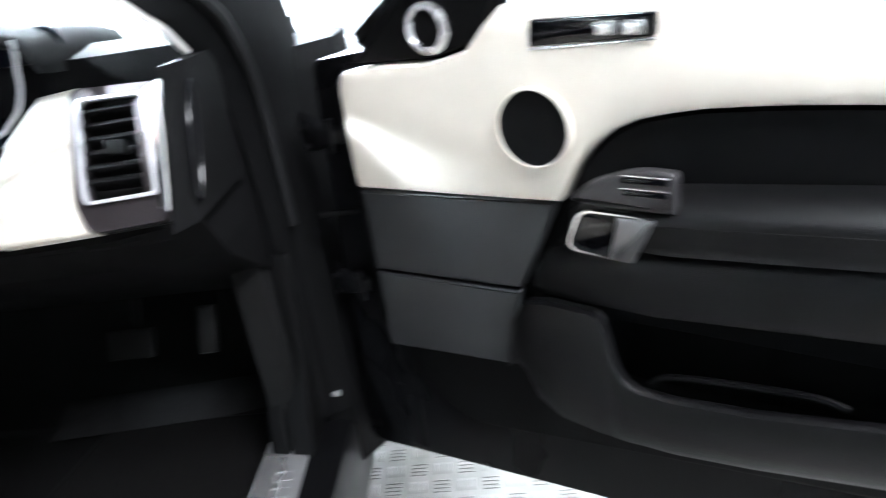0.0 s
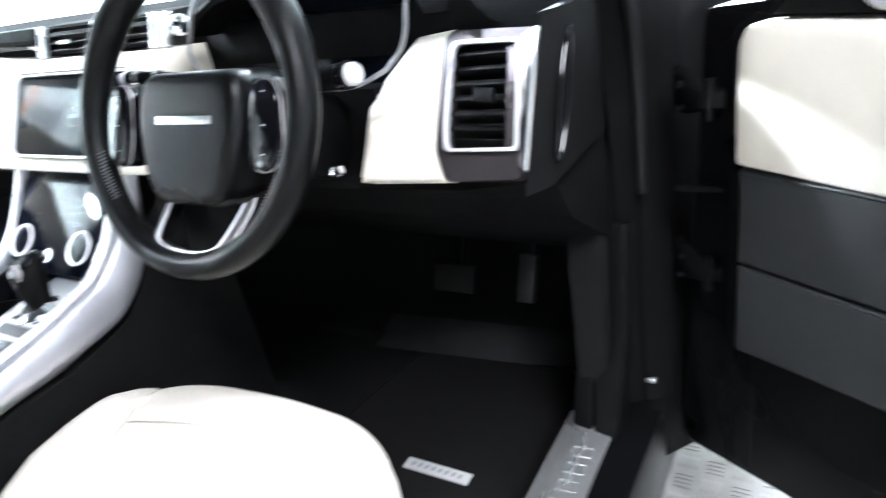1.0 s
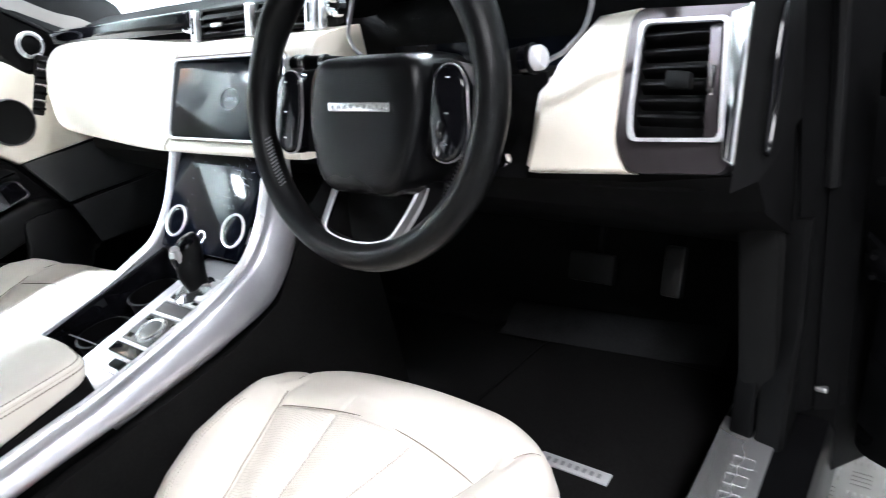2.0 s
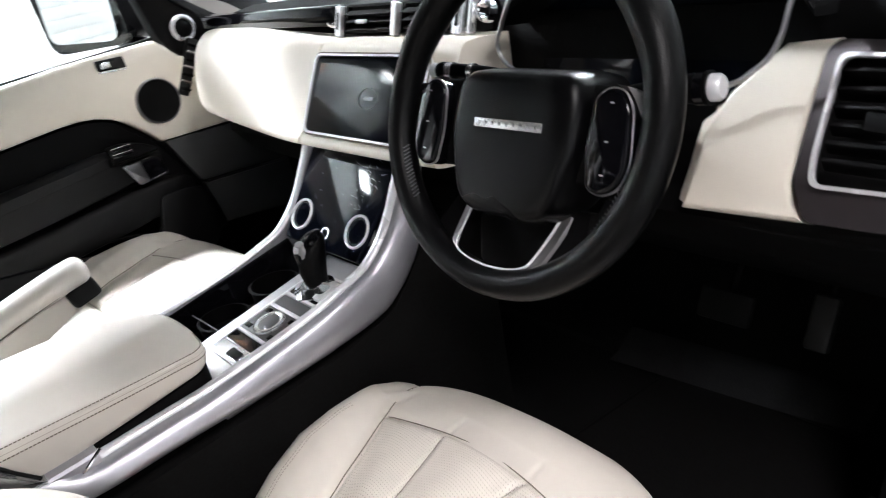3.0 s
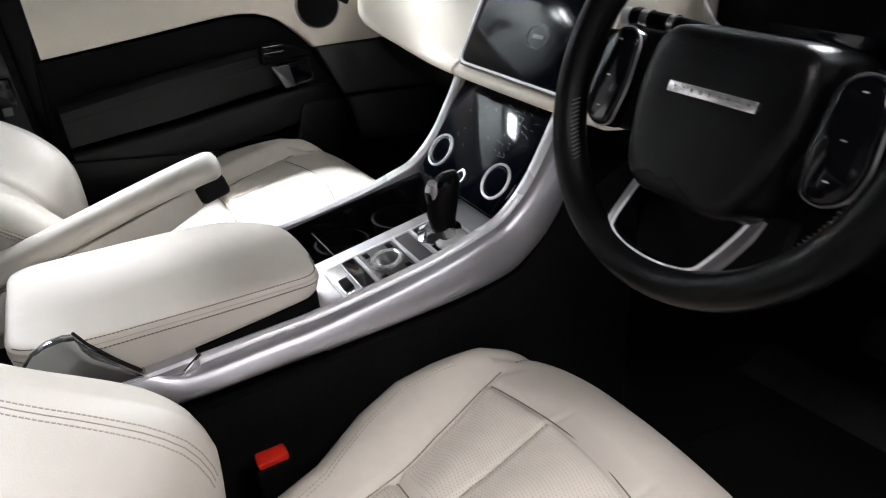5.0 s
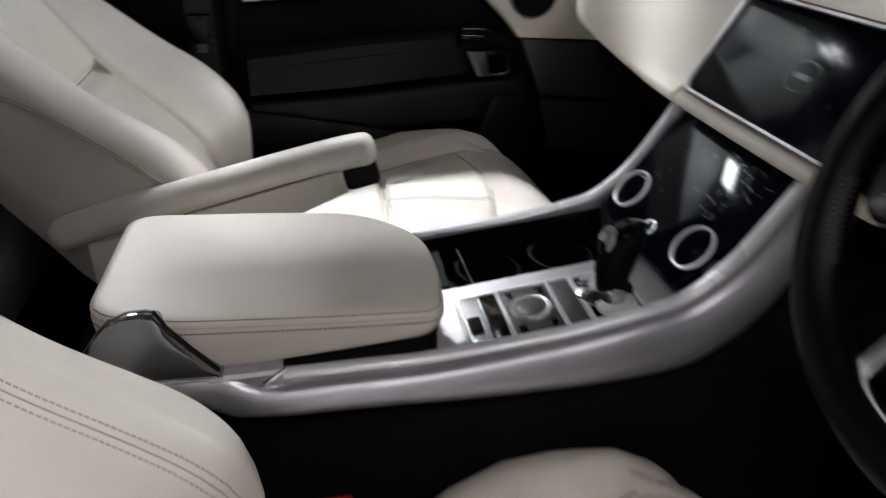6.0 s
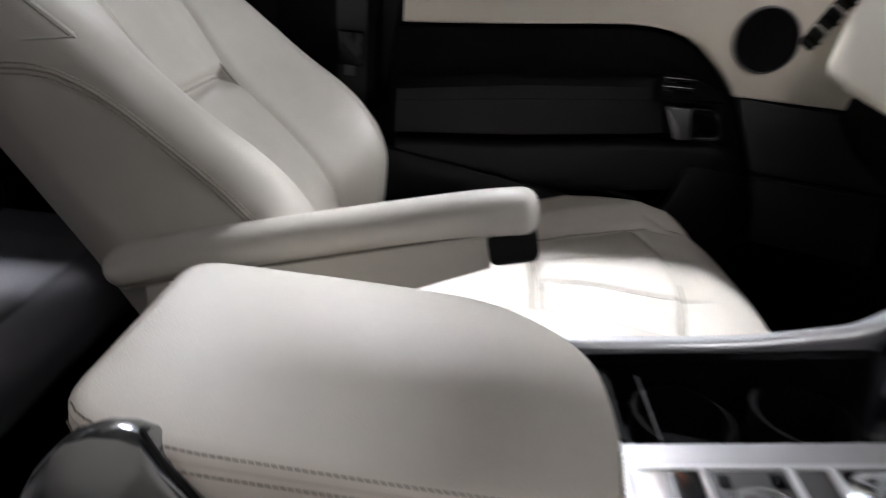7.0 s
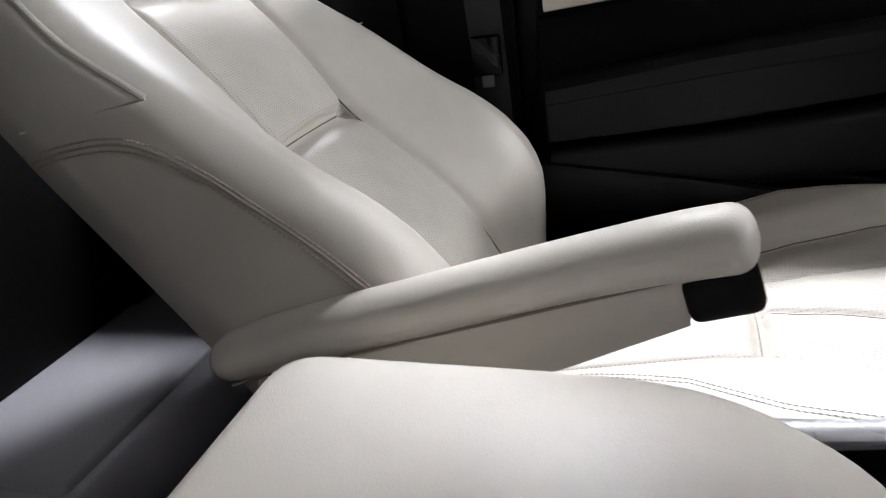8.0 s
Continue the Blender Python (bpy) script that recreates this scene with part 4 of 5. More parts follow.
# Bright tube stands in for the highlight along the bezel joint.
part("bezel_seam", tube([(.1305, y, .8668) for y in (-.335, -.30, -.27, -.250)], .0010, 6), bright, con, "bright line drawn for the joint's highlight")
part("bezel_edge", tube([(.1215, y, z + .001) for y, z in ((-.298, .9335), (-.290, .917), (-.271, .890), (-.253, .868))], .0016, 6), rubber, con)
part("wedge_block", loft([[(.104, y, .850), (.131, y, .850), (.1300, y, z - .003), (.127, y, z), (.104, y, z)] for y, z in ((-.262, .866), (-.24, .8665), (-.215, .8675), (-.199, .8685))]), silver, con)
part("wedge_trim", tube(smooth_path([(.127, -.196, .8685), (.130, -.206, .863), (.132, -.216, .857), (.130, -.219, .8545), (.126, -.208, .855)], 5), .0022, 8), chrome, con, "bright wedge at the trim's end")


# ---- seats ----
def pad_mesh(rows_v, half, top, depth, nu=64, edge=.03, floor=None):
    """A stuffed pad along v: half(v) its half width, top(u, v) its height. Returns points and a function for the surface."""
    def surf(u, v):
        w = half(v)
        a = abs(u)
        e = min(edge, w * .9)
        drop = 0.0
        if a > w - e:
            q = min(1.0, (a - (w - e)) / e)
            drop = e * (1 - math.sqrt(max(0.0, 1 - q * q)))
        return top(u, v) - drop
    rings = []
    for v in rows_v:
        w = half(v)
        ring = []
        for i in range(nu + 1):
            t = -1 + 2 * i / nu
            u = w * (1 - (1 - abs(t)) ** 1.18) * (1 if t > 0 else -1)
            ring.append((u, v, surf(u, v)))
        zt = surf(w, v)
        zb = floor(v) if floor else top(0, v) - depth
        for k, (du, dz) in enumerate(((.004, .3), (.004, .65), (-.004, .95), (-.03, 1.0))):
            ring.append((w + du, v, zt - (zt - zb) * dz))
        for k, (du, dz) in enumerate(((-.03, 1.0), (-.004, .95), (.004, .65), (.004, .3))):
            ring.append((-w - du, v, zt - (zt - zb) * dz))
        rings.append(ring)
    return rings, surf


def split_loft(rings, pick, nu):
    """Lofts the rings into two meshes: faces for which pick(u, v) holds, and the rest."""
    n = len(rings[0])
    verts = [p for r in rings for p in r]
    fa, fb = [], []
    for i in range(len(rings) - 1):
        for j in range(n):
            k = (j + 1) % n
            f = (i * n + j, i * n + k, (i + 1) * n + k, (i + 1) * n + j)
            c = [sum(verts[q][a] for q in f) / 4 for a in (0, 1)]
            (fa if j < nu and pick(*c) else fb).append(f)
    fb.append(tuple(range(n)))
    fb.append(tuple((len(rings) - 1) * n + j for j in range(n)))
    whole = raw(verts, fa + fb)
    bmesh.ops.recalc_face_normals(whole, faces=whole.faces)
    whole.normal_update()
    normals = [v.normal.copy() for v in whole.verts]
    whole.free()
    return raw(verts, fa), raw(verts, fb), normals


def groove(d, w=.004, depth=.004):
    return -depth * math.exp(-(d / w) ** 2)


def front_seat(cx, zc, yb, zb, recline, label, vf=.234, hw=.241, bx=0.0, puff=0.0, slim=1.0, row=.180):
    """cx: the cushion's middle; zc: its height; bx: how far the backrest's middle is off it; puff: fuller side bolsters; slim: how far they narrow at their foot; row: where their stitching runs, if they have any; yb, zb: the foot of the backrest's front."""
    seat = thing("front_seat", label, "seat", "front seats", at=(cx, 0, zc))
    VF = vf

    def half(v):
        q = min(.99, max(0, (v - .045) / (VF - .045)))
        return hw / .24 * table([(-.36, .176), (-.20, .180), (-.12, .202), (-.055, .244), (0, .264), (.05, .268), (.10, .265), (.3, .265)], v) * (1 - q ** 2.6) ** .42

    def seam_v(u):
        return .1195 - 1.0 * u * u

    def side_u(v):
        return sum(table([(-.36, .092), (-.10, .092), (-.04, .100), (.03, .128), (.10, .158), (.16, .178), (.3, .20)], v + d) for d in (-.02, -.01, 0, .01, .02)) / 5

    def flute_u(v):
        return table([(-.1, .028), (-.04, .030), (.02, .040), (.11, .062), (.3, .07)], v)

    def top(u, v):
        a = abs(u)
        z = .024 * ease(side_u(v) - .015, side_u(v) + .05, a) + .004 * math.cos(min(1, a / .15) * math.pi)
        z += .16 * v if v < 0 else .05 * v
        if v > .085:
            q = min(1, (v - .085) / (VF - .085))
            z -= .12 * (1 - math.sqrt(max(0, 1 - q ** 2.4)))
        sv = seam_v(u)
        z += groove(v - sv, .006, .005) * ease(side_u(v) + .006, side_u(v) - .006, a)
        z += groove(a - side_u(v), .005, .006) * ease(VF - .01, VF - .05, v)
        if v < sv:
            if a < side_u(v):
                z += groove(v + .055 + .25 * a * a, .007, .009)
                if v > -.055:
                    z += groove(a - flute_u(v), .0035, .0036)
                    z += .003 * math.cos(a / flute_u(v) * math.pi) * ease(-.05, -.02, v) * ease(sv, sv - .03, v)
        return z

    vs = [-.34 + .0025 * k for k in range(183)] + [VF - .115 + .115 * math.sin(k / 26 * math.pi / 2) for k in range(1, 27)]
    vs = sorted(set(round(v, 5) for v in vs))
    rings, surf = pad_mesh(vs, half, top, .13, 210, .05)
    a, b, skin = split_loft(rings, lambda u, v: v < seam_v(u) - .001 and abs(u) < side_u(v) - .001, 210)
    part_smooth("cushion", b, cream, seat, "cream leather seat cushion", skin)
    part_smooth("cushion_insert", a, cream_perf, seat, "perforated cream leather insert", skin)
    for s in (-1, 1):
        for off in (.043, .048):
            stitches([(s * (half(v) - off), v, surf(half(v) - off, v) + .0004) for v in (-.3 + .01 * k for k in range(38))], seat)
    # Dark tubes paint shade into the cushion's seams and folds.
    part("cross_seam", tube([(u, seam_v(u), surf(u, seam_v(u)) + .0012) for u in (-.19 + .0095 * k for k in range(41)) if abs(u) < side_u(seam_v(u)) + .002], .0008, 5), seam_shade_thread, seat)
    part("crease_seam", tube([(u, -.055 - .25 * u * u, surf(u, -.055 - .25 * u * u) + .0005) for u in (-.096 + .0048 * k for k in range(41))], .0008, 5), seam_shade_thread, seat)
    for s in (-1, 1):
        part("side_seam", tube([(s * side_u(v), v, surf(side_u(v), v) + .0012) for v in (-.28 + .01 * k for k in range(48)) if v < VF - .06], .0008, 5), seam_shade_thread, seat)
        part("flute_seam", tube([(s * flute_u(v), v, surf(flute_u(v), v) + .0004) for v in (-.05 + .008 * k for k in range(22)) if v < seam_v(flute_u(v))], .0006, 5), seam_shade_thread, seat)
    part("seat_base", rbox((0, -.07, -.21), (.40, .42, .15), .03), black_plastic, seat, "black plastic seat base")
    part("seat_rail", rbox((0, -.1, (CAR_FLOOR - zc + .0 - .14) / 2 - .07), (.36, .46, abs(CAR_FLOOR - zc) - .26), .01), rubber, seat)

    bm_ = Matrix.Translation((bx, yb, zb - zc)) @ Matrix.Rotation(radians(recline), 4, "X") @ Matrix(((1, 0, 0, 0), (0, 0, 1, 0), (0, 1, 0, 0), (0, 0, 0, 1)))

    def bhalf(v):
        return table([(0, .185), (.04, .205), (.09, .219), (.14, .223), (.20, .217), (.26, .214), (.33, .212), (.36, .209), (.42, .205), (.50, .192), (.58, .160), (.66, .14)], v) * lerp(slim, 1, ease(.06, .2, v))

    def back_seam(v):
        return table([(-.04, .092), (.10, .090), (.21, .083), (.28, .081), (.44, .092), (.7, .10)], v)

    def crest(v):
        return table([(-.04, -.028), (.0, -.012), (.03, .008), (.06, .032), (.09, .050), (.11, .057), (.15, .056), (.20, .038), (.26, .012), (.31, -.004), (.37, -.021), (.41, -.036), (.46, -.043), (.55, -.052), (.66, -.080)], v) + puff * ease(.12, .22, v) * ease(.46, .34, v)

    def hollow(v):
        return table([(-.04, -.030), (.07, -.017), (.13, -.012), (.21, -.022), (.28, -.038), (.37, -.042), (.44, -.047), (.55, -.054), (.66, -.082)], v)

    def btop(u, v):
        a = abs(u)
        k = .6 * ease(.075, .172, a) + .4 * min(1, max(0, (a - .085) / .085))
        z = lerp(sum(hollow(v + d) for d in (-.02, 0, .02)) / 3, sum(crest(v + d) for d in (-.02, 0, .02)) / 3, k)
        z += groove(a - back_seam(v), .005, .009) * ease(.47, .44, v)
        if a < back_seam(v):
            z += groove(v - .282 + .3 * a * a, .009, .018) + groove(v - .442 - .1 * a, .004, .006)
            z += .006 * math.sin(max(0, min(1, (v - .06) / .22)) * math.pi) + .004 * math.sin(max(0, min(1, (v - .285) / .155)) * math.pi)
            z += .003 * math.cos(a / .085 * math.pi)
        return z

    bvs = [-.04 + .004 * k for k in range(108)] + [.40 + .01 * k for k in range(27)]
    brings, bsurf = pad_mesh(bvs, bhalf, btop, .142, 160, .030, lambda v: -.142 - .035 * v)

    def shear(u, v, w):
        return (u, v - .5 * min(0, w) * ease(.15, .36, v) * ease(.64, .40, v), w)
    brings = [[shear(*p) for p in r] for r in brings]
    a, b, skin = split_loft(brings, lambda u, v: abs(u) < back_seam(v) - .001 and v < .442, 160)
    skin = [bm_.to_3x3() @ n for n in skin]
    part_smooth("backrest", moved(b, bm_), cream, seat, "cream leather backrest with deep side bolsters", skin)
    part_smooth("backrest_insert", moved(a, bm_), cream_perf, seat, "perforated cream leather back insert", skin)
    for s in (-1, 1):
        drop = .011 if row else 0
        seam = smooth_path([(v, w - drop, 0) for v, w in ((.118, .034), (.145, .030), (.177, .022), (.220, .010), (.267, -.006), (.307, -.020), (.344, -.039), (.371, -.064), (.396, -.107), (.408, -.138))], 6)

        def on_side(v, w, out=.0042):
            return bm_ @ Vector((s * (bhalf(v + .5 * min(0, w) * ease(.15, .36, v)) + out), v, w))
        for off in (-.0045, .0045):
            rows = []
            for p, q in zip(seam, seam[1:]):
                d = (q - p).normalized()
                rows.append(on_side(p.x - off * d.y, p.y + off * d.x))
            stitches(rows, seat, .0044, .0032, .0006, thread)
        part("side_seam", tube([on_side(p.x, p.y, .0038) for p in seam], .0012, 6), thread, seat)
        for off in (0, .009) if row else ():
            edge = [(row - off - .05 * ease(.395, .435, v), v) for v in (.08 + .01 * k for k in range(36))]
            stitches([bm_ @ Vector((s * u, v, bsurf(u, v) + .0003)) for u, v in edge], seat, .0044, .0032, .0005, thread)
            if off:
                part("bolster_seam", tube([bm_ @ Vector((s * (u + .0045), v, bsurf(u + .0045, v) + .0002)) for u, v in edge], .0006, 6), thread, seat)

    # Dark tubes paint shade into the backrest's crease and insert edges.
    part("back_crease", tube([bm_ @ Vector(shear(u, .282 - .3 * u * u, bsurf(u, .282 - .3 * u * u) + .0005)) for u in (-.08 + .005 * k for k in range(33))], .0009, 5), seam_shade_thread, seat)
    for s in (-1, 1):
        part("insert_seam", tube([bm_ @ Vector(shear(s * back_seam(v), v, bsurf(back_seam(v), v) + .0005)) for v in (.02 + .01 * k for k in range(43))], .0009, 5), seam_shade_thread, seat)
        part("piping", tube([bm_ @ Vector(shear(s * (bhalf(v) - .006), v, bsurf(bhalf(v) - .006, v) - .0008)) for v in (.366 + .012 * k for k in range(22))], .0030, 8), cream, seat, "piped leather edge")
        part("cross_seam", tube([bm_ @ Vector(shear(s * (bhalf(.366) + .0015), .366, w)) for w in (-.015 - .014 * k for k in range(9))], .0012, 6), cream, seat)
    part("headrest", moved(rbox((0, .80, -.04), (.27, .19, .10), .04, 4), bm_), cream, seat, "cream leather headrest")
    for s in (-1, 1):
        part("headrest_post", moved(tube([(s * .07, .64, -.06), (s * .07, .73, -.05)], .006), bm_), steel, seat)
    part("back_shell", moved(rbox((0, .30, -.160), (.30, .56, .03), .012), bm_), black_plastic, seat, "black plastic seat back shell")
    return seat


front_seat(.377, .759, -.208, .741, 30, "cream leather driver's seat beside the console", .256, .2065, .035, 0, .88, .152)
front_seat(-.40, .800, -.264, .765, 35, "cream leather passenger seat with its armrest folded down", .262, .234, 0, .014, 1.0, 0)

fold = thing("folding_armrest", "narrow cream leather folding armrest on the passenger seat", "armrest")
ap = smooth_path([(-.165, -.470, .8600), (-.164, -.40, .8840), (-.161, -.30, .9125), (-.158, -.20, .9405), (-.155, -.13, .9590), (-.154, -.090, .9660)], 24)


def arm_r(t):
    if t > .90:
        return .0235 * max(.012, 1 - ((t - .90) / .10) ** 2) ** .5
    if t < .08:
        return .0235 * math.sqrt(max(.05, 1 - .55 * ((.08 - t) / .08) ** 2))
    return .0235


part("pad", tube(ap, arm_r, 24, squash=.86), cream, fold, "padded cream leather arm")
part("lower_pad", loft([[(-.180, y, z - .012), (-.146, y, z - .012), (-.146, y, z - .050 - d), (-.180, y, z - .050 - d)] for y, z, d in ((-.43, .868, .012), (-.30, .906, .014), (-.20, .934, .006), (-.125, .954, -.008))]), cream, fold)
part("pad_seam", tube([(-.1385, p.y, p.z - .0130) for p in ap[10:108]], .0010, 6), seam_shade_thread, fold)
part("adjuster", rbox((-.157, -.108, .9345), (.040, .042, .029), .007, 3, m=Matrix.Rotation(radians(14), 4, "X")), rubber, fold, "black ribbed adjuster block")

belt = thing("seat_belt", "black woven seat belt hanging on the passenger's centre pillar", "seat belt")
web = smooth_path([(-.668, -.375, 1.40), (-.672, -.360, 1.25), (-.674, -.350, 1.05), (-.672, -.345, .85), (-.668, -.345, .66)], 6)
part("webbing", loft([[(p.x, p.y - .023, p.z), (p.x - .0015, p.y - .022, p.z), (p.x - .0015, p.y + .022, p.z), (p.x, p.y + .023, p.z), (p.x + .001, p.y, p.z)] for p in web]), belt_web, belt, "woven black webbing")
guide = part("belt_guide", rbox((-.672, -.375, 1.41), (.016, .062, .034), .006, 3), black_plastic, belt, "black plastic belt guide")
part("tongue", rbox((-.664, -.349, 1.00), (.010, .040, .052), .004, 2), gloss_black, belt, "black belt tongue")
part("tongue_blade", rbox((-.661, -.349, .968), (.003, .016, .016), .001, 1), pull_metal, belt, "dull metal blade")

buckle = thing("seat_belt_buckle", "black seat belt buckle with a red release button", "buckle")
part("housing", rbox((.186, -.160, .703), (.026, .042, .09), .006), black_plastic, buckle)
part("release_button", rbox((.186, -.160, .752), (.020, .034, .010), .003), red, buckle, "red release button")

rear = thing("rear_seat", "pale leather rear bench seat, its shade put into the colour", "seat")
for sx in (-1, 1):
    part("cushion", rbox((sx * .325, -.800, .652), (.60, .34, .11), .045, 6), rear_leather_shaded, rear, "pale leather seat cushion, darkened for shade")
    part("cushion_insert", rbox((sx * .325, -.81, .704), (.36, .26, .020), .009, 4), rear_leather_shaded, rear)
    part("cushion_seam", tube([(sx * .325 - .24, -.660, .7010), (sx * .325 + .24, -.660, .7010)], .0018, 6), thread, rear)
# Black material paints the unlit backrest's shade.
part("backrest", rbox((0, -1.04, .95), (1.26, .2, .6), .06, 5, m=Matrix.Rotation(radians(14), 4, "X")), black_leather, rear, "leather backrest, coloured black for the rear cabin's shade")
part("base", rbox((0, -1.0, .48), (1.2, .52, .14), .02), soft_black, rear)

# ---- front doors: local x = distance rearwards from the front edge, y = height, z = towards the cabin ----
def front_door(label, m, shift, drop, arch, arm, pad):
    """shift, drop: how far forward and down the handle and switches sit; arch, arm, pad: rows of the arch, the armrest and the pad under it."""
    door = thing("front_door", label, "car door", "front doors")
    door.matrix_basis = m

    def add(name, bm, material, parent=door, lb=""):
        return part(name, bm, material, parent, lb)

    hz = -.004 if drop else 0
    tx, tz = (.021, .030) if drop else (0, 0)
    big = 1.13 if drop else 1.0

    def hs(p):
        return [(x - shift, y - drop) for x, y in p]
    add("door_shell", plate(rounded([(-.125, .475), (.06, .503), (.298, .538), (.80, .60), (.87, .66), (.89, .80), (.83, 1.15), (.20, 1.165), (-.085, 1.13)], [.03, .05, .05, .1, .1, .05, .01, .01, .02]), .075, Matrix.Translation((0, 0, -.115)), .006), paint, lb="black painted door shell")
    add("door_edge", rbox((-.018, .815, -.06), (.05, .63, .05), .012), paint, lb="black painted front edge of the door")
    add("lower_trim", plate(rounded([(-.005, .74), (.02, .672), (.08, .622), (.13, .613), (.258, .635), (.578, .690), (.80, .72), (.83, .80), (.80, 1.08), (.24, 1.10), (.0, 1.10)], [.02, .05, .04, .04, .05, .05, .05, .02, .02, .02, .02]), .016, Matrix.Translation((0, 0, -.040)), .006), black_plastic, lb="black plastic door trim")
    low = smooth_path([(x, z, 0) for x, z in arch], 4)
    lows = [(0, .977), (.1427, .983)] + [(p.x, p.y) for p in low]
    tops = [(0, 1.095), (.004, 1.112), (.012, 1.1245), (.0407, 1.1286), (.139, 1.1336), (.193, 1.147), (.2166, 1.1735), (.233, 1.188), (.357, 1.184), (.432, 1.180), (.672, 1.158), (.79, 1.150)]
    folds = [(0, 1.2), (.205, 1.2), (.233, 1.170), (.333, 1.150), (.437, 1.142), (.562, 1.129), (.678, 1.118), (.79, 1.108)]
    rings = []
    for x in (0, .0015, .004, .012, .03, .06, .10, .14, .17, .19, .205, .217, .233, .26, .2884, .295, .3075, .318, .328, .35, .372, .40, .432, .47, .50, .55, .60, .66, .72, .785, .79):
        lo, hi = table(lows, x), table(tops, x)
        fold = min(table(folds, x), hi - .008)
        back = .010 * max(0, 1 - x / .008) ** 2
        slant = .32 * (hi - fold)
        rings.append([(x, lo, -.026), (x, lo, .001 - back), (x, lo + .002, .0055 - back), (x, lo + .007, .008 - back), (x, lerp(lo, fold, .5), .0095 - back), (x, fold - .006, .008 - back), (x, fold, .0072 - back), (x, fold + .006, .0052 - back), (x, hi - .003, .006 - slant - back), (x, hi, .001 - slant - back), (x, hi, -.026)])
    add("upper_trim", loft(rings), cream_dash, lb="cream leather upper door trim")
    add("grey_panel", plate(rounded([(.004, .973), (.284, .989), (.2305, .873), (.005, .8575)], .004), .014, Matrix.Translation((0, 0, -.012)), .004, 3), grey_leather, lb="dark grey stitched door panel")
    add("grey_panel", plate(rounded([(.005, .8535), (.2285, .869), (.2045, .759), (.004, .735)], .004), .014, Matrix.Translation((0, 0, -.012)), .004, 3), grey_leather, lb="dark grey stitched door panel")
    add("arch_panel", plate([(.296, .985)] + [(p.x, p.y - .005) for p in low[1:]] + [(.80, .85), (.60, .86), (.30, .85), (.235, .868)], .018, Matrix.Translation((0, 0, -.024)), .005), soft_black, lb="black door panel under the arch")
    add("armrest", loft([smooth_path([(x, z0, -.01), (x, z0 + .004, d - .004), (x, z0 + .014, d), (x, z1 - .012, d + .004), (x, z1 - .002, d - .003), (x, z1 + .006, d * .4), (x, z1 + .004, -.01)], 3) for x, z0, z1, d in arm]), door_leather, lb="black padded door armrest")
    add("armrest_seam", tube([(x, lerp(z0, z1, .70), d + .0035) for x, z0, z1, d in arm[2:]], .0008, 6), rubber)
    add("lower_pad", loft([smooth_path([(x, z0, -.02), (x, z0 + .006, d), (x, z1 - .02, d + .005), (x, z1 - .004, d + .001), (x, z1, d - .012), (x, z1, -.02)], 3) for x, z0, z1, d in pad]), door_leather, lb="black padded lower door panel")
    add("pocket", loft([smooth_path([(x, z0, -.02), (x, z0 + .008, d + .010), (x, lerp(z0, z1, .45), d + .026), (x, z1 - .010, d + .030), (x, z1, d + .024), (x, z1 - .002, d + .014), (x, z1 - .012, d + .008), (x, z0 + .02, -.002), (x, z0 + .02, -.02)], 2) for x, z0, z1, d in ((.205, .745, .770, -.024), (.222, .742, .835, -.016), (.245, .716, .868, -.004), (.28, .705, .879, .006), (.330, .705, .882, .012), (.340, .7055, .880, .013), (.346, .706, .872, .0132), (.351, .706, .855, .0135), (.356, .7062, .836, .014), (.362, .7065, .820, .0145), (.371, .707, .809, .015), (.385, .709, .803, .0155), (.42, .712, .804, .017), (.50, .726, .815, .018), (.62, .75, .838, .016), (.80, .765, .862, .004))]), door_leather, lb="black trimmed door pocket")
    # Flat dark sheet stands in for the pocket's shaded depth.
    add("pocket_shade_sheet", plate(rounded([(.345, .77), (.79, .80), (.79, .895), (.357, .884)], .02), .003, Matrix.Translation((0, 0, -.024)), .001), pocket_shade)
    add("pocket_insert", tube(smooth_path([(.392, .800, .022), (.41, .818, .026), (.46, .828, .026), (.54, .836, .024), (.57, .830, .022)], 5), .004, 8), black_leather)
    h = add("door_handle", frame_plate(rounded(hs([(.332, 1.007), (.402, 1.006), (.380, .958), (.317, .963)]), .014), rounded(hs([(.3340, 1.0052), (.3997, 1.0045), (.3791, .9596), (.3189, .9645)]), .0128), .006, Matrix.Translation((0, 0, .046 + hz))), chrome, lb="chrome door handle in a recess")
    add("handle_recess", plate(rounded(hs([(.333, 1.005), (.401, 1.005), (.380, .959), (.319, .964)]), .01), .003, Matrix.Translation((0, 0, .046 + hz)), .001), gloss_black, h)
    add("pull", plate(rounded(hs([(.370, 1.0045), (.406, 1.0052), (.384, .9570), (.362, .9590)]), .004), .007, Matrix.Translation((0, 0, .046 + hz)), .003), pull_metal, h, "satin metal pull")
    # Passenger side gets a blacker material: its shade is put into the colour.
    sw = add("switch_cap", plate(rounded(hs([(.322, 1.016), (.352, 1.0115), (.424, 1.0115), (.424, 1.050), (.388, 1.051), (.345, 1.036)]), [.008, .02, .004, .006, .03, .03]), .014, Matrix.Translation((0, 0, .040 + hz)), .005, 3), soft_black if drop else dark_trim, lb="switch panel, coloured black for the passenger side's shade" if drop else "dark purple-grey switch panel")
    for k in range(2):
        (bx, by), = hs([(.397, 1.030 + .012 * k)])
        add("switch_row", rbox((bx, by, .0545 + hz), (.040, .0050, .003), .0012), gloss_black, sw)
        add("switch_line", rbox((bx, by + .0042, .0545 + hz), (.042, .0009, .0026), .0004), bright, sw)
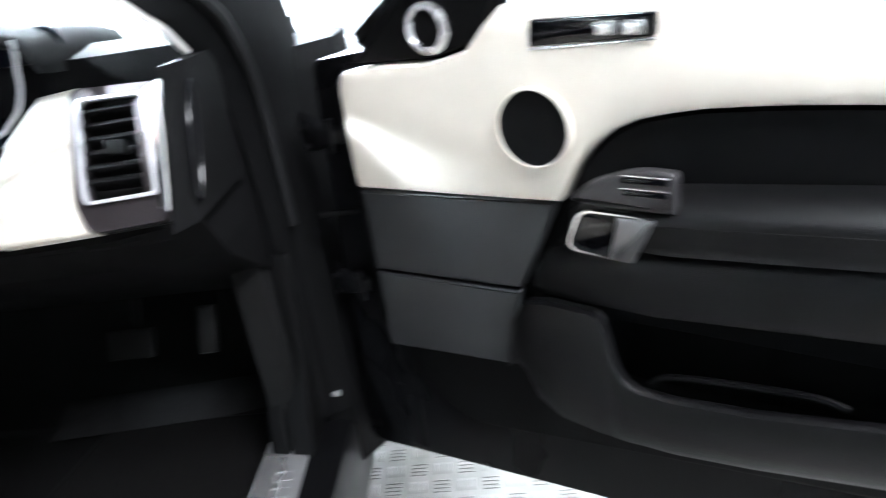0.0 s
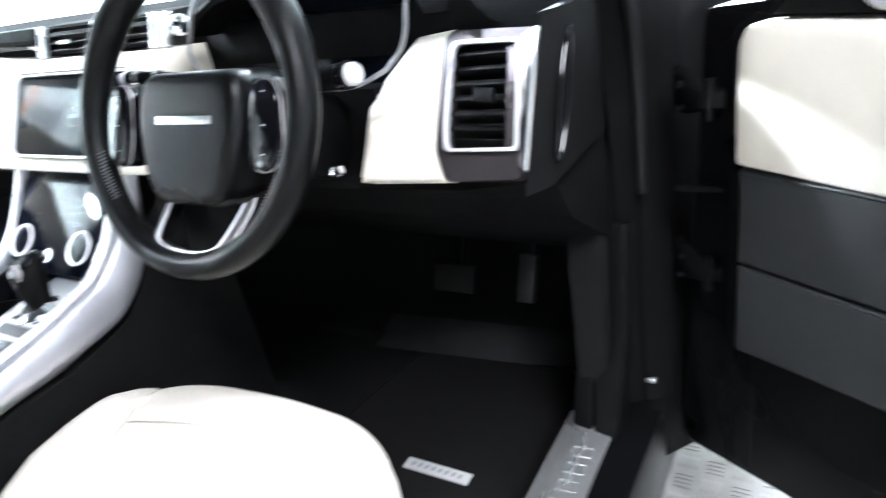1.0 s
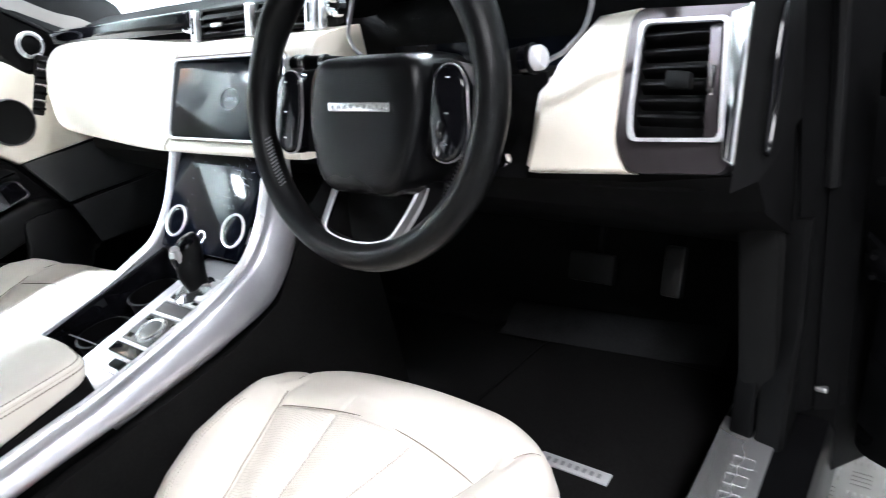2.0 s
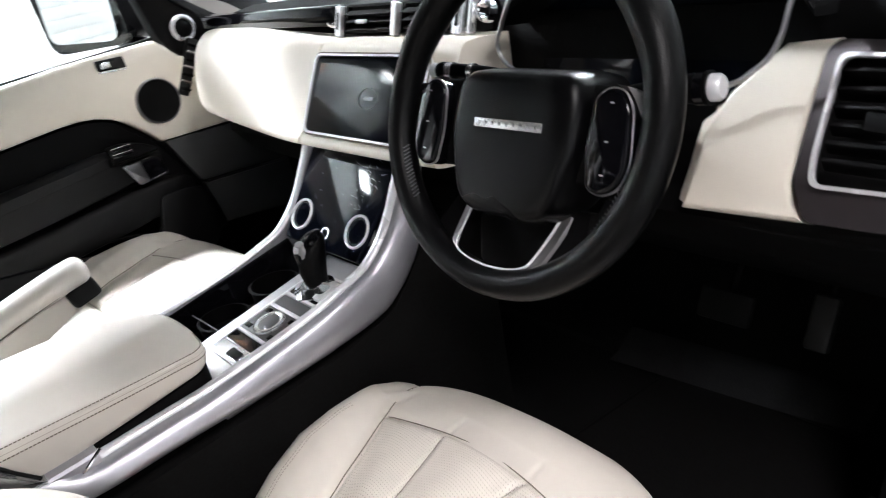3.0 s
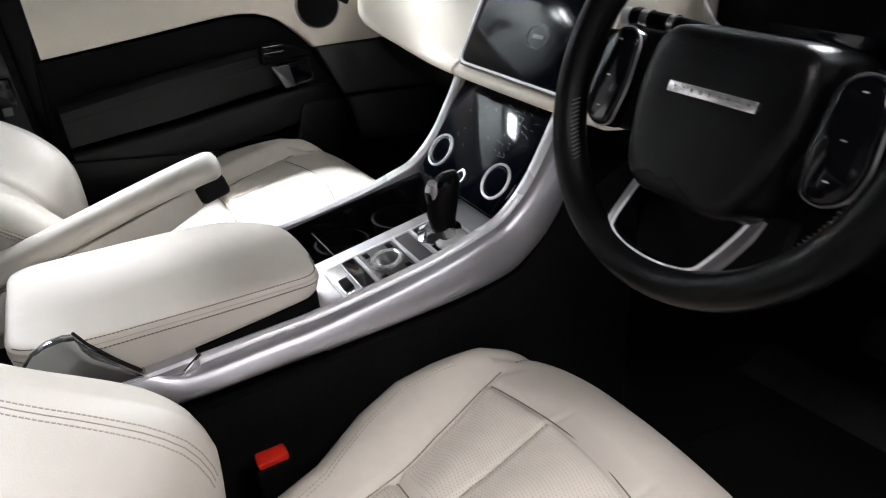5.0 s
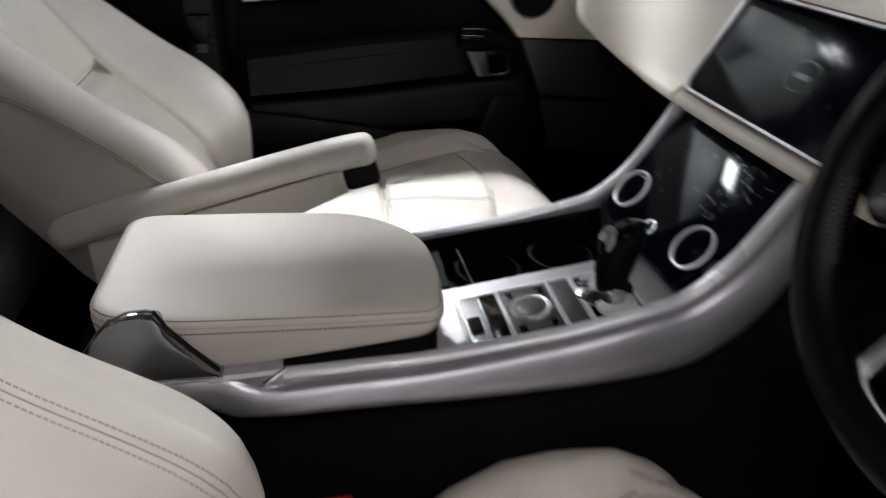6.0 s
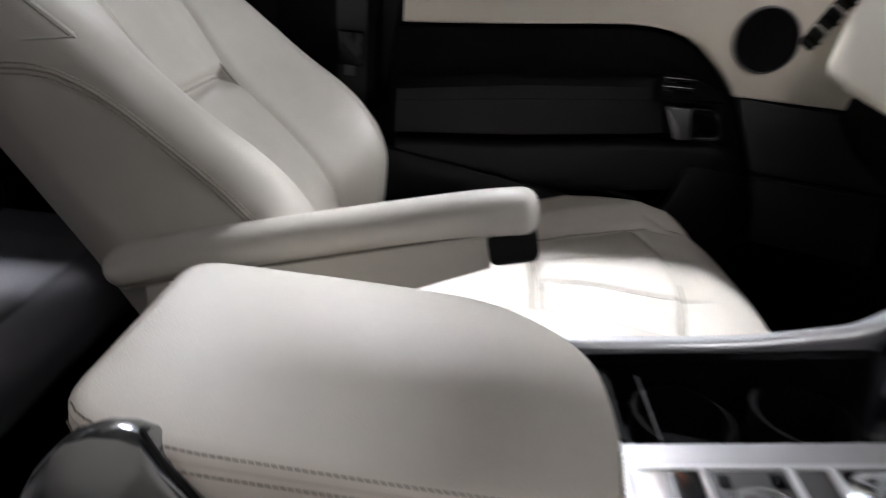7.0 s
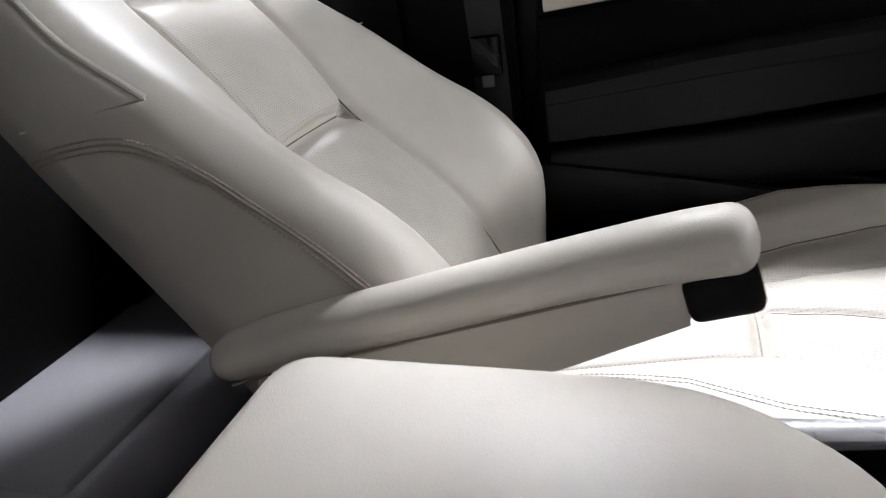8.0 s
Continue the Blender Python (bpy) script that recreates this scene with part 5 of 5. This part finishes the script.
    add("speaker_grille", lathe([(0, .004), (.033, .003), (.036, .005), (.039, .006), (.040, 0)], 40, Matrix.Translation((.2685, 1.071, .0088)) @ Matrix.Diagonal((big, big, 1, 1))), soft_black, lb="round black speaker grille")
    add("speaker_ring", lathe([(.0388, 0), (.0388, .0065), (.0398, .0078), (.0415, .006), (.042, 0)], 40, Matrix.Translation((.2685, 1.071, .0088)) @ Matrix.Diagonal((big, big, 1, 1))), deck_silver if drop else cream_dash)
    add("mirror_sail", plate(rounded([(.02, 1.132), (.14, 1.137), (.195, 1.152), (.222, 1.19), (.25, 1.33), (.19, 1.29)], .012), .04, Matrix.Translation((0, 0, -.045)), .006), soft_black, lb="black mirror sail panel")
    add("tweeter", lathe([(.019, .004), (.0195, .008), (.0205, .009), (.0215, .007), (.0225, .0095), (.0235, .007), (.0245, .009), (.0255, .006), (.028, .005), (.028, 0)], 36, Matrix.Translation((.140 + tx, 1.169 + tz, -.008))), bright, lb="silver-ringed tweeter")
    add("tweeter_mesh", lathe([(0, .006), (.012, .006), (.019, .002)], 30, Matrix.Translation((.140 + tx, 1.169 + tz, -.007))), soft_black)
    x0, x1, keys = (.268, .391, (.346, .372)) if not shift else (.306, .362, (.346,))
    swp = add("seat_switches", plate(rounded([(x0, lerp(1.150, 1.157, (x0 - .268) / .123)), (x1, lerp(1.150, 1.157, (x1 - .268) / .123)), (x1, 1.176), (x0 + .002, 1.1746)], .003), .010, Matrix.Translation((0, 0, -.0005)), .001), gloss_black, lb="seat switch panel with bright buttons")
    for x in keys:
        add("button", rbox((x, 1.165, .010), (.020, .013, .008), .003), bright, swp)
    add("switch_trim", rbox(((x0 + x1) / 2, 1.1512, .0075), (x1 - x0, .003, .003), .001, m=Matrix.Rotation(radians(3.2), 4, "Z")), bright, swp)
    add("window_seal", rbox((.51, 1.174, -.040), (.60, .004, .010), .0015, m=Matrix.Rotation(radians(-3.4), 4, "Z")), rubber)
    wn = add("door_glass", plate([(.25, 1.185), (.83, 1.15), (.80, 1.59), (.62, 1.60), (.27, 1.33)], .004, Matrix.Translation((0, 0, -.062)), 0), glass, lb="clear side window")
    wn.visible_shadow = False
    add("window_frame", tube(smooth_path([(.0, 1.15, -.06), (.14, 1.25, -.065), (.35, 1.42, -.07), (.60, 1.59, -.08), (.70, 1.62, -.08), (.80, 1.61, -.08), (.86, 1.40, -.07), (.875, 1.14, -.06)], 5), .018, 8), soft_black, lb="black window frame")
    return door


def door_pose(sign, front, phi):
    """Local x runs rearwards, turned outwards by phi; local y is up; local z looks into the cabin."""
    a = radians(phi)
    x = Vector((sign * math.sin(a), -math.cos(a), 0))
    z = Vector((-sign * math.cos(a), -math.sin(a), 0))
    m = Matrix((x, Vector((0, 0, 1)), z)).transposed().to_4x4()
    m.translation = front
    return m


ARCH = [(.2884, .990), (.305, 1.022), (.320, 1.045), (.356, 1.075), (.408, 1.089), (.455, 1.095), (.56, 1.100), (.70, 1.098), (.80, 1.092)]
ARM = [(.300, .955, .975, .004), (.32, .953, .990, .022), (.36, .958, 1.006, .038), (.42, .965, 1.016, .050), (.60, .984, 1.032, .056), (.79, .988, 1.034, .046)]
PADS = [(.250, .872, .905, -.002), (.27, .876, .930, .014), (.32, .882, .949, .026), (.40, .886, .958, .032), (.60, .907, .979, .034), (.79, .918, .984, .022)]
front_door("driver's front door standing open, cream and dark grey leather trim", door_pose(1, (.894, .484, 0), 57), 0, 0, ARCH, ARM, PADS)
LOW_ARCH = [(.2884, .986), (.300, 1.000), (.322, 1.023), (.360, 1.055), (.402, 1.070), (.46, 1.073), (.585, 1.062), (.70, 1.052), (.80, 1.045)]
LOW_ARM = [(.300, .945, .972, .002), (.32, .936, .985, .010), (.36, .924, .992, .018), (.42, .917, .997, .024), (.60, .899, .984, .034), (.79, .884, .960, .034)]
LOW_PADS = [(.250, .86, .89, -.002), (.27, .85, .905, .014), (.32, .84, .915, .024), (.40, .83, .911, .030), (.60, .81, .892, .032), (.79, .79, .877, .022)]
front_door("closed passenger front door with cream and black leather trim", door_pose(-1, (-.665, .519, 0), 0), .010, .034, LOW_ARCH, LOW_ARM, LOW_PADS)

mirror = thing("door_mirror", "black door mirror outside the passenger window", "mirror")
part("housing", moved(plate(rounded([(-.10, -.07), (.10, -.08), (.11, .07), (-.09, .08)], .035), .09, Matrix.Translation((0, 0, 0)), .02, 4), axes((-.96, .245, 1.262), (1, .35, 0), (0, 0, 1)) @ Matrix.Rotation(math.pi, 4, "Y") @ Matrix.Diagonal((1.5, 1.12, 1, 1))), paint, mirror, "black mirror housing")
part("mirror_glass", plate(rounded([(-.094, -.062), (.092, -.070), (.100, .062), (-.084, .072)], .03), .003, axes((-.96, .238, 1.262), (1, .35, 0), (0, 0, 1)) @ Matrix.Diagonal((1.36, 1, 1, 1)), 0), mirror_mat, mirror, "mirror glass")
part("arm", tube([(-.90, .30, 1.19), (-.80, .33, 1.165), (-.70, .34, 1.16)], .018, 12), paint, mirror)

# what stands along the bay wall, seen through the passenger window
post = thing("lift_post", "orange painted steel vehicle lift post by the wall", "post")
part("column", rbox((-2.9, .025, 1.3), (.14, .105, 2.6), .008), orange, post)
part("foot", rbox((-2.9, .025, .02), (.45, .4, .04), .006), orange, post)
cab = thing("steel_cabinet", "grey-green steel cabinet standing behind the lift post", "cabinet")
part("body", rbox((-3.4, -.42, .95), (.40, .80, 1.9), .01), steel, cab)
for k in (-1, 1):
    part("door", rbox((-3.195, -.42 + k * .195, .95), (.02, .37, 1.8), .006), steel, cab)
# shallow joints of the boarded wall
wall = bpy.data.objects["wall_west"]
for k in range(30):
    part("board", rbox((WX0 + .006, .5, .06 + .112 * k), (.012, 11.2, .104), .003), white_paint, wall)
